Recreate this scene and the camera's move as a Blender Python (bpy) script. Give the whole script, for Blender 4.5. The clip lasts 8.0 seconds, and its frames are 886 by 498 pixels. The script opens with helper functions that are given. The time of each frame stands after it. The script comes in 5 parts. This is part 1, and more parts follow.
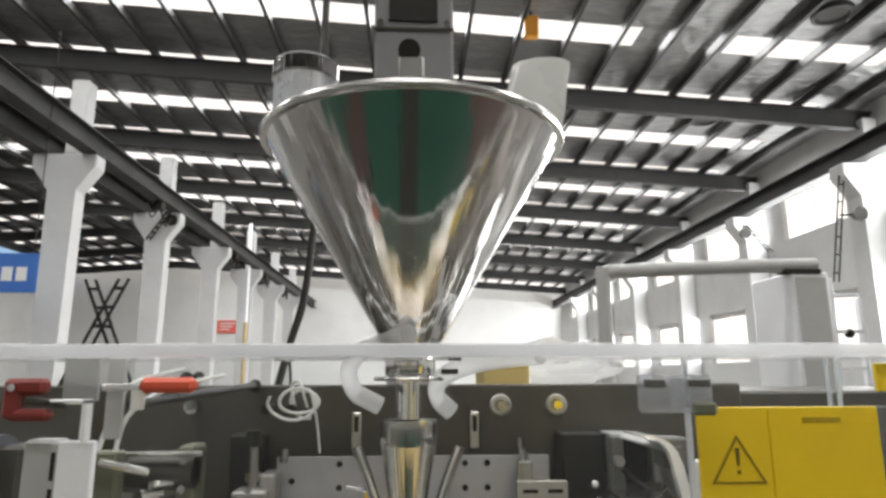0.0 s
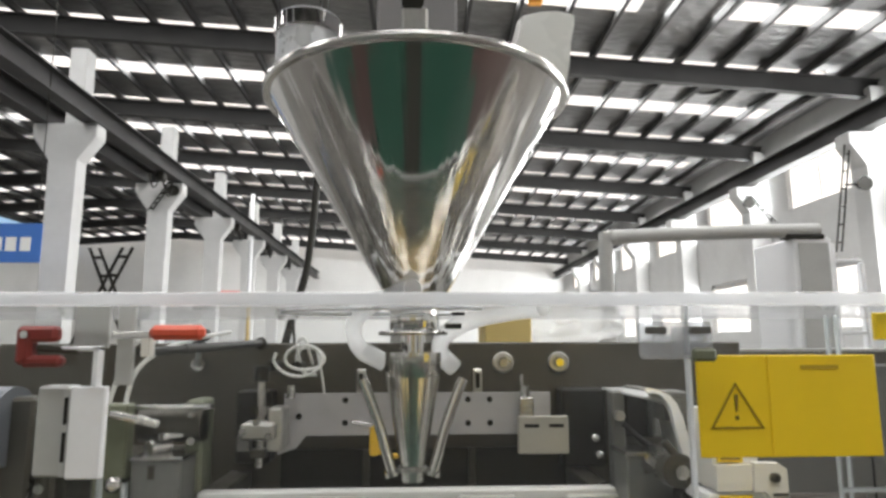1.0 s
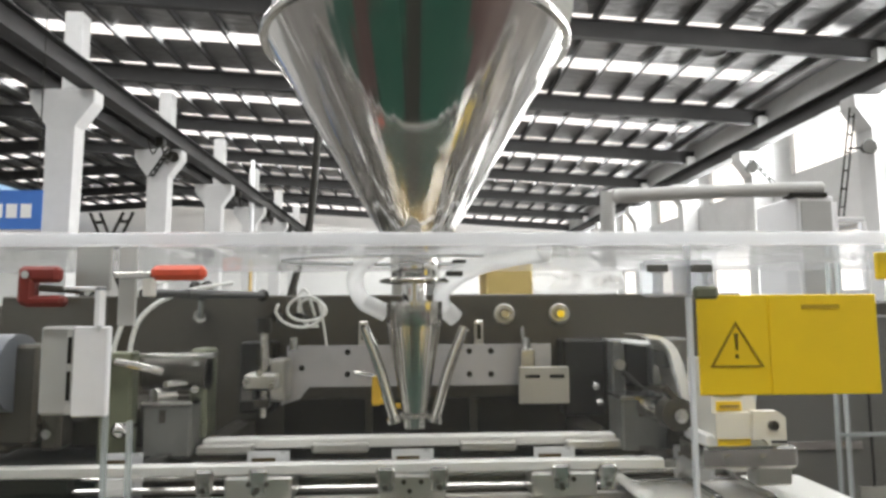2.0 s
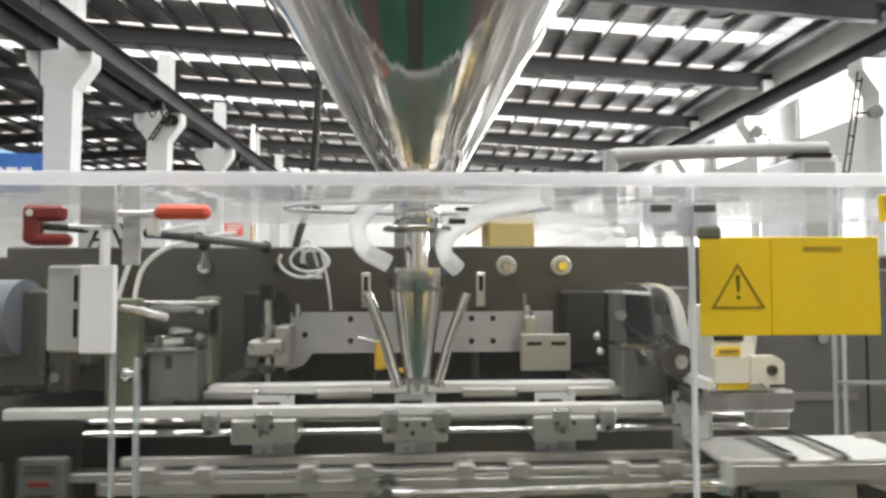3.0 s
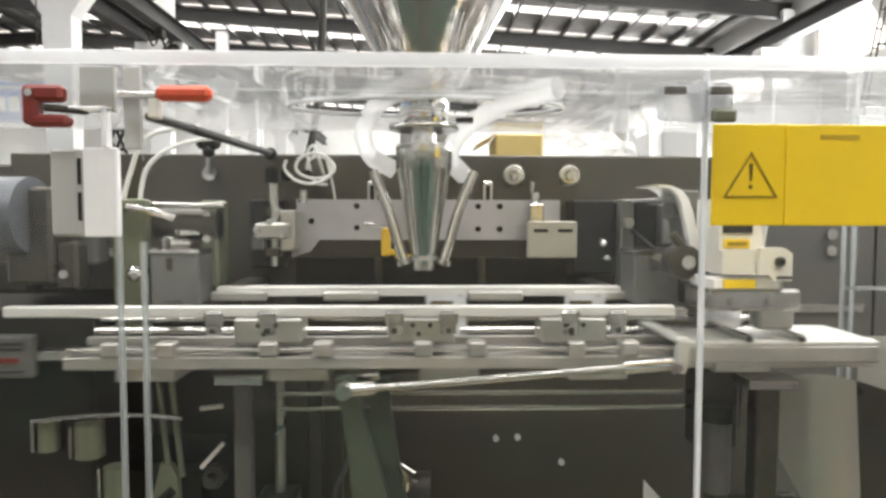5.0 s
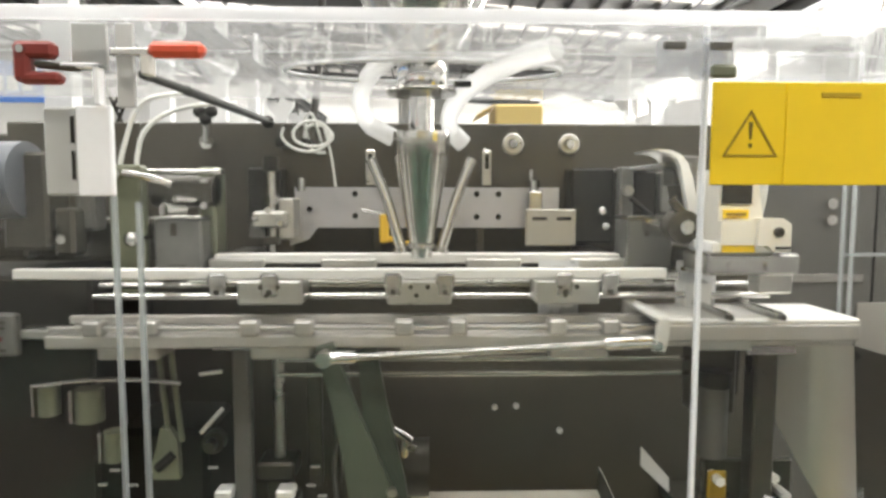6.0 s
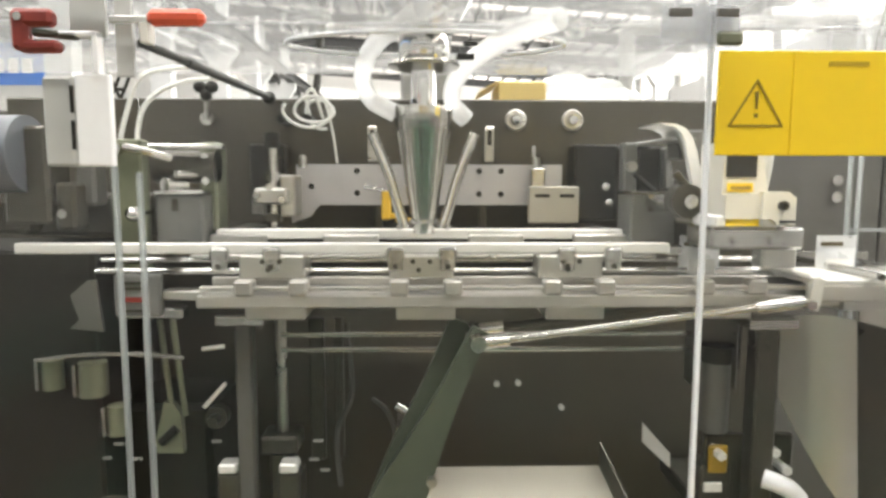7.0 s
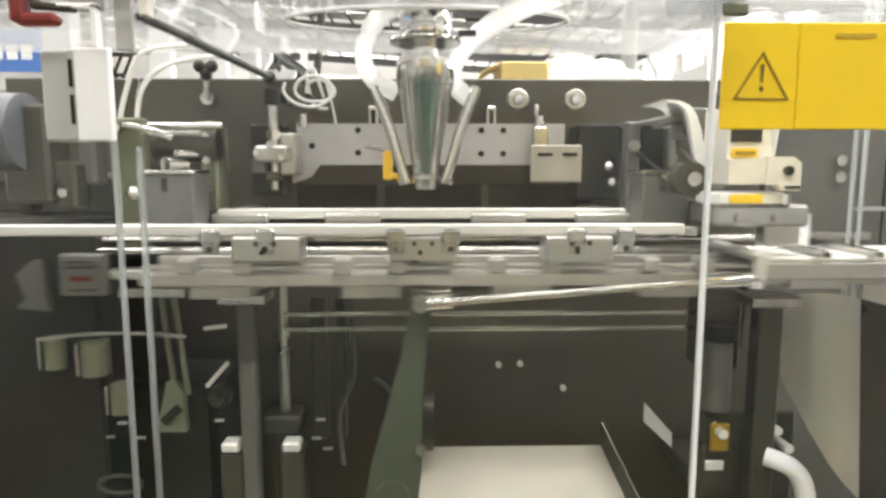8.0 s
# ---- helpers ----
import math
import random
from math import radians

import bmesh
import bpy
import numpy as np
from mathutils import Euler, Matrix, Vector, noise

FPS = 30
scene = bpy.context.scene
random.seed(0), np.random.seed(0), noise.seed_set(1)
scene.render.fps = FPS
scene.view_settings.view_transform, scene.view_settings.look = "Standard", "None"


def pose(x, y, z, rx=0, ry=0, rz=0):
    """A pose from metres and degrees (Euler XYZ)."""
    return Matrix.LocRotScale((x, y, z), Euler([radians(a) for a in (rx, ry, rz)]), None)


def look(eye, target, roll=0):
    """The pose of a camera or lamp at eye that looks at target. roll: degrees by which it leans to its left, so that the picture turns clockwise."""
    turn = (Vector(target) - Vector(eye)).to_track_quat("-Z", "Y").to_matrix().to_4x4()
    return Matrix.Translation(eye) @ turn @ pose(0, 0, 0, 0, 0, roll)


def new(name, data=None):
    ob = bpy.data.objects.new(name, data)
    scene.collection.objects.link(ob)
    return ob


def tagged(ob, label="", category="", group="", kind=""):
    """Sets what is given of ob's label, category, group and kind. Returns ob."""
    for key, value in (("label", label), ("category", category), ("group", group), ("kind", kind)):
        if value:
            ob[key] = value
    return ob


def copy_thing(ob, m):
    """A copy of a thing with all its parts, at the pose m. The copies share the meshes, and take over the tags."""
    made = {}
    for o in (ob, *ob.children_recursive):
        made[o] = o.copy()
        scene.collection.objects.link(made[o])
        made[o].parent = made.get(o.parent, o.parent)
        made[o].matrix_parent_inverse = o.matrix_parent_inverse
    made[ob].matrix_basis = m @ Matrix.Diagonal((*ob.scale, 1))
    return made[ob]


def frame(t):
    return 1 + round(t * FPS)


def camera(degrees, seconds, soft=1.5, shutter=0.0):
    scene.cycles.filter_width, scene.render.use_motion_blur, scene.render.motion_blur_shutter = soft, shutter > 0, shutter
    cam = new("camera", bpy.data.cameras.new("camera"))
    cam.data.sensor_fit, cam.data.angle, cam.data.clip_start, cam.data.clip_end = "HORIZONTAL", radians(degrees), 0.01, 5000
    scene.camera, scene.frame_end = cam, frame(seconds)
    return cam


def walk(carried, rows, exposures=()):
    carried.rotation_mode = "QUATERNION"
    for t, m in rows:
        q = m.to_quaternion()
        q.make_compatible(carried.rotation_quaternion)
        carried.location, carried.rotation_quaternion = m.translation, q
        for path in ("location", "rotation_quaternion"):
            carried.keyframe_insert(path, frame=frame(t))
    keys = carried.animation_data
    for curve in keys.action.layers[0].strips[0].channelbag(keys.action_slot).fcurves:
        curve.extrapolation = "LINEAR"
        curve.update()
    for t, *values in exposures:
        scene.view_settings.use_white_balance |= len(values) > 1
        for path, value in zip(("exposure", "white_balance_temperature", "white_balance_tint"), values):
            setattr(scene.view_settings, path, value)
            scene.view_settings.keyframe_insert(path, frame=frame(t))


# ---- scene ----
cam = camera(69.1, 8.0, soft=2.9, shutter=0.4)
PATH = [
    (0, (-0.007, 0.01, 1.533), (0.086, 1.97, 1.92), -0.2),
    (0.5, (-0.008, 0.009, 1.523), (0.083, 1.977, 1.865), -0.3),
    (1, (-0.009, 0.008, 1.51), (0.077, 1.984, 1.808), -0.2),
    (1.5, (-0.008, 0.012, 1.495), (0.075, 1.995, 1.739), -0.4),
    (3, (-0.011, 0.016, 1.455), (0.067, 2.013, 1.545), -0.2),
    (3.5, (-0.01, 0.016, 1.438), (0.061, 2.014, 1.461), -0.0),
    (4, (-0.012, 0.02, 1.427), (0.055, 2.019, 1.407), 0.2),
    (4.5, (-0.013, 0.023, 1.415), (0.049, 2.021, 1.347), 0.2),
    (6, (-0.006, 0.026, 1.38), (0.048, 2.019, 1.212), 0.1),
    (6.5, (-0.008, 0.027, 1.371), (0.041, 2.017, 1.176), 0.2),
    (7, (-0.006, 0.028, 1.366), (0.041, 2.016, 1.149), 0.1),
    (7.5, (-0.007, 0.028, 1.359), (0.041, 2.013, 1.122), -0.0),
    (8, (-0.007, 0.03, 1.353), (0.036, 2.013, 1.097), -0.0),
]

walk(cam, [(t, look(eye, target, roll)) for t, eye, target, roll in PATH],
     exposures=[(0.0, -0.24, 6200, 9), (1.5, -0.06, 6200, 9), (3.5, 0.25, 6200, 9), (4.5, 0.42, 6300, 9), (6.0, 0.66, 6450, 8), (8.0, 0.84, 6500, 8)])

# ---- world and light ----
world = bpy.data.worlds.new("sky")
scene.world = world
world.use_nodes = True
wn = world.node_tree
sky = wn.nodes.new("ShaderNodeTexSky")
sky.sky_type, sky.sun_disc = "NISHITA", False
sky.sun_elevation, sky.sun_rotation = radians(52), radians(110)
wn.links.new(sky.outputs[0], wn.nodes["Background"].inputs[0])
wn.nodes["Background"].inputs[1].default_value = 0.15
sun = new("sun", bpy.data.lights.new("sun", "SUN"))
sun.data.energy, sun.data.angle, sun.data.color = 5.0, radians(0.6), (1.0, 0.95, 0.88)
sun.matrix_world = look((30, -11, 41), (0, 0, 0))


LAMP_ROOF, LAMP_WINDOW = 1380, 1500


def area(name, eye, target, sx, sy, watts, tint=(1, 1, 1)):
    lamp = new(name, bpy.data.lights.new(name, "AREA"))
    lamp.data.shape, lamp.data.size, lamp.data.size_y = "RECTANGLE", sx, sy
    lamp.data.energy, lamp.data.color = watts, tint
    lamp.matrix_world = look(eye, target)
    return lamp


# ---- materials ----
def material(name, colour, rough=0.5, metal=0.0, grain=0.0, scale=20.0, bump=0.0, stretch=(1, 1, 1), rough_var=0.0,
             stain=0.0, stain_scale=3.0, spec=0.5):
    """A surface with two scales of variation: fine grain and broad stains."""
    m = bpy.data.materials.new(name)
    m.use_nodes = True
    nt = m.node_tree
    b = nt.nodes["Principled BSDF"]
    b.inputs["Roughness"].default_value, b.inputs["Metallic"].default_value = rough, metal
    b.inputs["Specular IOR Level"].default_value = spec
    co = nt.nodes.new("ShaderNodeTexCoord")
    mp = nt.nodes.new("ShaderNodeMapping")
    mp.inputs["Scale"].default_value = stretch
    nt.links.new(co.outputs["Object"], mp.inputs[0])
    fine, broad = nt.nodes.new("ShaderNodeTexNoise"), nt.nodes.new("ShaderNodeTexNoise")
    fine.inputs["Scale"].default_value, fine.inputs["Detail"].default_value = scale, 5
    broad.inputs["Scale"].default_value, broad.inputs["Detail"].default_value = stain_scale, 6
    nt.links.new(mp.outputs[0], fine.inputs[0])
    nt.links.new(co.outputs["Object"], broad.inputs[0])
    mix = nt.nodes.new("ShaderNodeMix")
    mix.data_type = "RGBA"
    mix.inputs[6].default_value = (*[c * (1 - grain) for c in colour], 1)
    mix.inputs[7].default_value = (*[min(1, c * (1 + grain)) for c in colour], 1)
    nt.links.new(fine.outputs[0], mix.inputs[0])
    dirt = nt.nodes.new("ShaderNodeMix")
    dirt.data_type = "RGBA"
    ramp = nt.nodes.new("ShaderNodeMapRange")
    ramp.inputs[1].default_value, ramp.inputs[2].default_value = 0.45, 0.75
    ramp.inputs[4].default_value = stain
    nt.links.new(broad.outputs[0], ramp.inputs[0])
    nt.links.new(ramp.outputs[0], dirt.inputs[0])
    nt.links.new(mix.outputs[2], dirt.inputs[6])
    dirt.inputs[7].default_value = (*[c * 0.45 for c in colour], 1)
    nt.links.new(dirt.outputs[2], b.inputs["Base Color"])
    if rough_var:
        r = nt.nodes.new("ShaderNodeMapRange")
        r.inputs[3].default_value, r.inputs[4].default_value = max(0.02, rough - rough_var), min(1, rough + rough_var)
        nt.links.new(broad.outputs[0], r.inputs[0])
        nt.links.new(r.outputs[0], b.inputs["Roughness"])
    if bump:
        bp = nt.nodes.new("ShaderNodeBump")
        bp.inputs["Strength"].default_value, bp.inputs["Distance"].default_value = 1.0, bump
        nt.links.new(fine.outputs[0], bp.inputs["Height"])
        nt.links.new(bp.outputs[0], b.inputs["Normal"])
    return m


def clear(name, tint, low, high, haze=0.0, rough=0.03):
    """Clear sheet: see-through, with a sheen that grows at grazing angles, and a thin even white haze."""
    m = bpy.data.materials.new(name)
    m.use_nodes = True
    nt = m.node_tree
    nt.nodes.remove(nt.nodes["Principled BSDF"])
    tr, gl, lw = nt.nodes.new("ShaderNodeBsdfTransparent"), nt.nodes.new("ShaderNodeBsdfGlossy"), nt.nodes.new("ShaderNodeLayerWeight")
    mx, no, pw = nt.nodes.new("ShaderNodeMixShader"), nt.nodes.new("ShaderNodeTexNoise"), nt.nodes.new("ShaderNodeMath")
    mr = nt.nodes.new("ShaderNodeMapRange")
    tr.inputs[0].default_value = (*tint, 1)
    gl.inputs["Roughness"].default_value = rough
    lw.inputs[0].default_value = 0.5
    pw.operation, pw.inputs[1].default_value = "POWER", 4.0
    mr.inputs[3].default_value, mr.inputs[4].default_value = low, high
    no.inputs["Scale"].default_value = 7
    bp = nt.nodes.new("ShaderNodeBump")
    bp.inputs["Strength"].default_value, bp.inputs["Distance"].default_value = 0.25, 0.006
    nt.links.new(no.outputs[0], bp.inputs["Height"])
    nt.links.new(bp.outputs[0], gl.inputs["Normal"])
    nt.links.new(lw.outputs["Facing"], pw.inputs[0])
    nt.links.new(pw.outputs[0], mr.inputs[0])
    nt.links.new(mr.outputs[0], mx.inputs[0])
    base = tr.outputs[0]
    if haze:
        df, hz = nt.nodes.new("ShaderNodeBsdfTranslucent"), nt.nodes.new("ShaderNodeMixShader")
        df.inputs[0].default_value = (0.9, 0.9, 0.9, 1)
        hz.inputs[0].default_value = haze
        nt.links.new(tr.outputs[0], hz.inputs[1])
        nt.links.new(df.outputs[0], hz.inputs[2])
        base = hz.outputs[0]
    nt.links.new(base, mx.inputs[1])
    nt.links.new(gl.outputs[0], mx.inputs[2])
    nt.links.new(mx.outputs[0], nt.nodes["Material Output"].inputs[0])
    return m


def translucent(name, colour):
    m = bpy.data.materials.new(name)
    m.use_nodes = True
    nt = m.node_tree
    nt.nodes.remove(nt.nodes["Principled BSDF"])
    tl = nt.nodes.new("ShaderNodeBsdfTranslucent")
    tl.inputs[0].default_value = (*colour, 1)
    nt.links.new(tl.outputs[0], nt.nodes["Material Output"].inputs[0])
    return m


CHROME = material("polished_stainless", (0.72, 0.71, 0.69), 0.07, 1.0, 0.04, 30, 0.0, (1, 1, 1), 0.04, 0.05, 9)
STEEL = material("brushed_stainless", (0.60, 0.59, 0.56), 0.2, 1.0, 0.1, 60, 0.0002, (1, 8, 1), 0.1, 0.25, 14)
ALU = material("machined_aluminium", (0.62, 0.61, 0.57), 0.3, 1.0, 0.1, 80, 0.0002, (8, 1, 1), 0.1, 0.25, 18)
DULL_ALU = material("dull_aluminium", (0.56, 0.54, 0.50), 0.42, 0.75, 0.12, 80, 0.0002, (8, 1, 1), 0.1, 0.35, 18)
PALE_BAR = material("pale_anodised_bar", (0.80, 0.79, 0.75), 0.38, 0.3, 0.05, 60, 0.0001, (1, 6, 6), 0.08, 0.15, 12)
DARK = material("dark_grey_paint", (0.066, 0.058, 0.041), 0.42, 0.0, 0.12, 90, 0.0003, (1, 1, 1), 0.1, 0.3, 5)
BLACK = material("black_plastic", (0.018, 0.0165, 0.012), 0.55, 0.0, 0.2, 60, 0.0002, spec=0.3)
BLOCK = material("ground_steel_block", (0.20, 0.20, 0.185), 0.4, 0.4, 0.12, 60, 0.0002, (1, 1, 1), 0.1, 0.3, 14)
PLATE = material("satin_plate", (0.54, 0.53, 0.54), 0.45, 0.5, 0.08, 70, 0.0002, (8, 1, 1), 0.1, 0.25, 16)
GRIP_GREY = material("greyish_cast_grip", (0.46, 0.44, 0.38), 0.45, 0.3, 0.08, 60, 0.0002, (1, 1, 1), 0.08, 0.3, 18)
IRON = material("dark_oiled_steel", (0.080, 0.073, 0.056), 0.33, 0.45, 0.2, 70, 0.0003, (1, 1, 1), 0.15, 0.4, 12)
GREEN = material("grey_green_paint", (0.075, 0.09, 0.062), 0.4, 0.0, 0.08, 50, 0.0002, (1, 1, 1), 0.1, 0.3, 9)
# Darker copy of WHITE: dimmer light on columns and east wall, as colour.
DIMMED_WHITE = material("dimmed_white_paint", (0.56, 0.56, 0.55), 0.75, 0.0, 0.06, 5, 0.002, (1, 1, 1), 0.0, 0.22, 0.7)
WHITE = material("white_wall_paint", (0.78, 0.78, 0.76), 0.7, 0.0, 0.04, 4, 0.002, (1, 1, 1), 0.0, 0.14, 0.5)
WHITE_BOX = material("white_powder_coat", (0.90, 0.90, 0.91), 0.4, 0.0, 0.03, 120, 0.0001, (1, 1, 1), 0.05, 0.08, 10)
GREY_BOX = material("light_grey_plastic", (0.50, 0.50, 0.48), 0.45, 0.0, 0.05, 100, 0.0001, (1, 1, 1), 0.05, 0.12, 15)
RED = material("red_plastic", (0.70, 0.10, 0.045), 0.38, 0.0, 0.08, 60, 0.0001, (1, 1, 1), 0.05, 0.2, 25)
YELLOW = material("yellow_sign_film", (0.93, 0.65, 0.012), 0.4, 0.0, 0.03, 40, 0.0, (1, 1, 1), 0.05, 0.1, 14)
# Yellow made paler: strong light on the box is put into the colour.
CARTON = material("lit_yellow_carton", (0.86, 0.66, 0.24), 0.6, 0.0, 0.05, 30, 0.0, (1, 1, 1), 0.0, 0.1, 8)
YELLOW_PLASTIC = material("yellow_plastic", (0.80, 0.50, 0.04), 0.4, 0.0, 0.06, 40)
INK = material("black_ink", (0.075, 0.05, 0.01), 0.5)
INK_SOFT = material("worn_black_ink", (0.17, 0.115, 0.01), 0.5)
INK_OLIVE = material("faded_ink", (0.30, 0.19, 0.01), 0.5)
INK_FAINT = material("rubbed_ink", (0.52, 0.34, 0.012), 0.5)
RED_DULL = material("dull_red_plastic", (0.22, 0.028, 0.020), 0.5, 0.0, 0.1, 60, 0.0002, (1, 1, 1), 0.08, 0.4, 25)
HOSE = material("milky_hose", (0.78, 0.78, 0.74), 0.28, 0.0, 0.06, 40, 0.0002, (1, 1, 1), 0.06, 0.1, 20)
ROOF_STEEL = material("dark_roof_steel", (0.032, 0.031, 0.030), 0.6, 0.0, 0.15, 3, 0.0, (1, 1, 1), 0.1, 0.3, 1)
CRANE = material("dark_crane_beam_paint", (0.022, 0.021, 0.020), 0.6, 0.0, 0.15, 3, 0.0, (1, 1, 1), 0.1, 0.3, 0.8)
FOIL = material("crinkled_foil_insulation", (0.30, 0.30, 0.295), 0.36, 0.8, 0.3, 2.2, 0.10, (1, 2, 1), 0.1, 0.3, 0.7)
FLOOR = material("grey_concrete_floor", (0.145, 0.135, 0.122), 0.35, 0.0, 0.1, 3, 0.0, (1, 1, 1), 0.1, 0.25, 0.8)
AISLE = material("green_floor_paint", (0.016, 0.052, 0.034), 0.3, 0.0, 0.1, 3, 0.0, (1, 1, 1), 0.1, 0.25, 0.8)
LINE = material("yellow_floor_paint", (0.58, 0.42, 0.16), 0.4, 0.0, 0.1, 5, 0.0, (1, 1, 1), 0.1, 0.35, 2.0)
OLIVE = material("olive_grey_casting", (0.17, 0.18, 0.12), 0.45, 0.2, 0.12, 50, 0.0004, (1, 1, 1), 0.12, 0.4, 14)
BEIGE_WALL = material("beige_wall_paint", (0.55, 0.45, 0.24), 0.6, 0.0, 0.06, 4, 0.001, (1, 1, 1), 0.05, 0.25, 0.6)
BROWN = material("dark_brown_floor_paint", (0.05, 0.028, 0.024), 0.35, 0.0, 0.1, 4, 0.0, (1, 1, 1), 0.1, 0.25, 1.0)
CREAM = material("cream_plastic", (0.74, 0.72, 0.66), 0.4, 0.0, 0.05, 60, 0.0001, (1, 1, 1), 0.06, 0.15, 12)
CARD = material("pale_tray_liner", (0.62, 0.58, 0.49), 0.6, 0.0, 0.08, 30, 0.0002, (1, 1, 1), 0.05, 0.2, 8)
BLUE = material("blue_banner", (0.05, 0.16, 0.50), 0.5, 0.0, 0.05, 5)
BANNER_RED = material("red_banner", (0.80, 0.16, 0.12), 0.6, 0.0, 0.05, 5)
POUCH = material("silvery_film_pouch", (0.72, 0.73, 0.74), 0.28, 0.35, 0.08, 30, 0.001, (1, 1, 1), 0.08, 0.1, 25)
LABEL = material("white_label", (0.8, 0.8, 0.78), 0.5, 0.0, 0.03, 40)
CHUTE = material("worn_chute_steel", (0.66, 0.64, 0.59), 0.36, 0.95, 0.08, 40, 0.0001, (1, 6, 1), 0.06, 0.25, 3)
EDGE_SOFT = clear("frosted_top_edge", (0.92, 0.93, 0.94), 0.10, 0.5, 0.50, 0.2)
ACRYLIC = clear("clear_acrylic", (0.98, 0.985, 0.985), 0.012, 0.5, 0.008)
ACRYLIC_TOP = clear("hazed_clear_acrylic", (0.97, 0.97, 0.97), 0.05, 0.7, 0.17)
ACRYLIC_SIDE = clear("smeared_clear_acrylic", (0.95, 0.955, 0.95), 0.022, 0.5, 0.005, 0.08)
HAZY = clear("hazy_hinge_plastic", (0.72, 0.73, 0.74), 0.05, 0.4, 0.14, 0.2)
MILKY = clear("milky_tube_plastic", (0.90, 0.90, 0.88), 0.06, 0.5, 0.55, 0.12)
REEL = material("blue_grey_motor_paint", (0.14, 0.15, 0.17), 0.35, 0.2, 0.06, 60, 0.0002, (1, 1, 1), 0.1, 0.25, 8)
EDGE_WHITE = material("white_acrylic_edge", (0.82, 0.84, 0.86), 0.25, 0.0, 0.05, 40)
HOUSING = material("dark_grey_housing_paint", (0.24, 0.23, 0.232), 0.45, 0.0, 0.05, 80, 0.0001, (1, 1, 1), 0.06, 0.2, 10)
AMBER = material("amber_plastic", (0.90, 0.40, 0.06), 0.35, 0.0, 0.05, 40)
MIDGREY = material("mid_grey_paint", (0.115, 0.112, 0.100), 0.45, 0.0, 0.08, 60, 0.0002, (1, 1, 1), 0.08, 0.25, 8)
ACRYLIC_EDGE = clear("frosted_acrylic_edge", (0.72, 0.77, 0.76), 0.06, 0.4, 0.30, 0.15)
SKYLIGHT = translucent("fibreglass_skylight", (1.0, 0.94, 0.87))


def streaked(name, src, cx, cy):
    """Polished sheet with faint streaks that run down a cone about a vertical axis."""
    m = src.copy()
    m.name = name
    nt = m.node_tree
    b = nt.nodes["Principled BSDF"]
    co, mp, gr, no = nt.nodes.new("ShaderNodeTexCoord"), nt.nodes.new("ShaderNodeMapping"), nt.nodes.new("ShaderNodeTexGradient"), nt.nodes.new("ShaderNodeTexNoise")
    mp.inputs["Location"].default_value = (-cx, -cy, 0)
    gr.gradient_type = "RADIAL"
    no.noise_dimensions = "1D"
    no.inputs["Scale"].default_value, no.inputs["Detail"].default_value, no.inputs["Roughness"].default_value = 34, 2, 0.5
    nt.links.new(co.outputs["Object"], mp.inputs[0])
    nt.links.new(mp.outputs[0], gr.inputs[0])
    nt.links.new(gr.outputs[1], no.inputs["W"])
    bp = nt.nodes.new("ShaderNodeBump")
    bp.inputs["Strength"].default_value, bp.inputs["Distance"].default_value = 1.0, 0.0011
    nt.links.new(no.outputs[0], bp.inputs["Height"])
    nt.links.new(bp.outputs[0], b.inputs["Normal"])
    return m


CONE_BASE = material("polished_cone_sheet", (0.63, 0.62, 0.60), 0.085, 1.0, 0.04, 30, 0.0, (1, 1, 1), 0.05, 0.12, 9)
CONE = streaked("drawn_stainless", CONE_BASE, -0.008, 0.985)
FUNNEL_BASE = material("satin_funnel_sheet", (0.72, 0.71, 0.68), 0.11, 1.0, 0.05, 30, 0.0, (1, 1, 1), 0.06, 0.1, 9)
FUNNEL = streaked("drawn_funnel_sheet", FUNNEL_BASE, -0.012, 0.985)


# ---- mesh helpers ----
def add_mesh(bm, src):
    me = bpy.data.meshes.new("tmp")
    src.to_mesh(me)
    src.free()
    bm.from_mesh(me)
    bpy.data.meshes.remove(me)


def box(bm, x0, x1, y0, y1, z0, z1, bev=0.0015, turn=None):
    b = bmesh.new()
    bmesh.ops.create_cube(b, size=1.0)
    bmesh.ops.scale(b, vec=(x1 - x0, y1 - y0, z1 - z0), verts=b.verts)
    if bev:
        bmesh.ops.bevel(b, geom=b.edges[:], offset=bev, segments=1, affect="EDGES")
    bmesh.ops.transform(b, matrix=Matrix.Translation(((x0 + x1) / 2, (y0 + y1) / 2, (z0 + z1) / 2)) @ (turn or Matrix()), verts=b.verts)
    add_mesh(bm, b)
    return bm


def rod(bm, a, b, r, r2=None, seg=16, caps=True):
    a, b = Vector(a), Vector(b)
    t = bmesh.new()
    bmesh.ops.create_cone(t, cap_ends=caps, segments=seg, radius1=r, radius2=r if r2 is None else r2, depth=(b - a).length)
    m = Matrix.Translation((a + b) / 2) @ (b - a).to_track_quat("Z", "Y").to_matrix().to_4x4()
    bmesh.ops.transform(t, matrix=m, verts=t.verts)
    add_mesh(bm, t)
    return bm


def ball(bm, c, r, sz=1.0):
    t = bmesh.new()
    bmesh.ops.create_uvsphere(t, u_segments=14, v_segments=9, radius=r)
    bmesh.ops.transform(t, matrix=Matrix.Translation(c) @ Matrix.Diagonal((1, 1, sz, 1)), verts=t.verts)
    add_mesh(bm, t)
    return bm


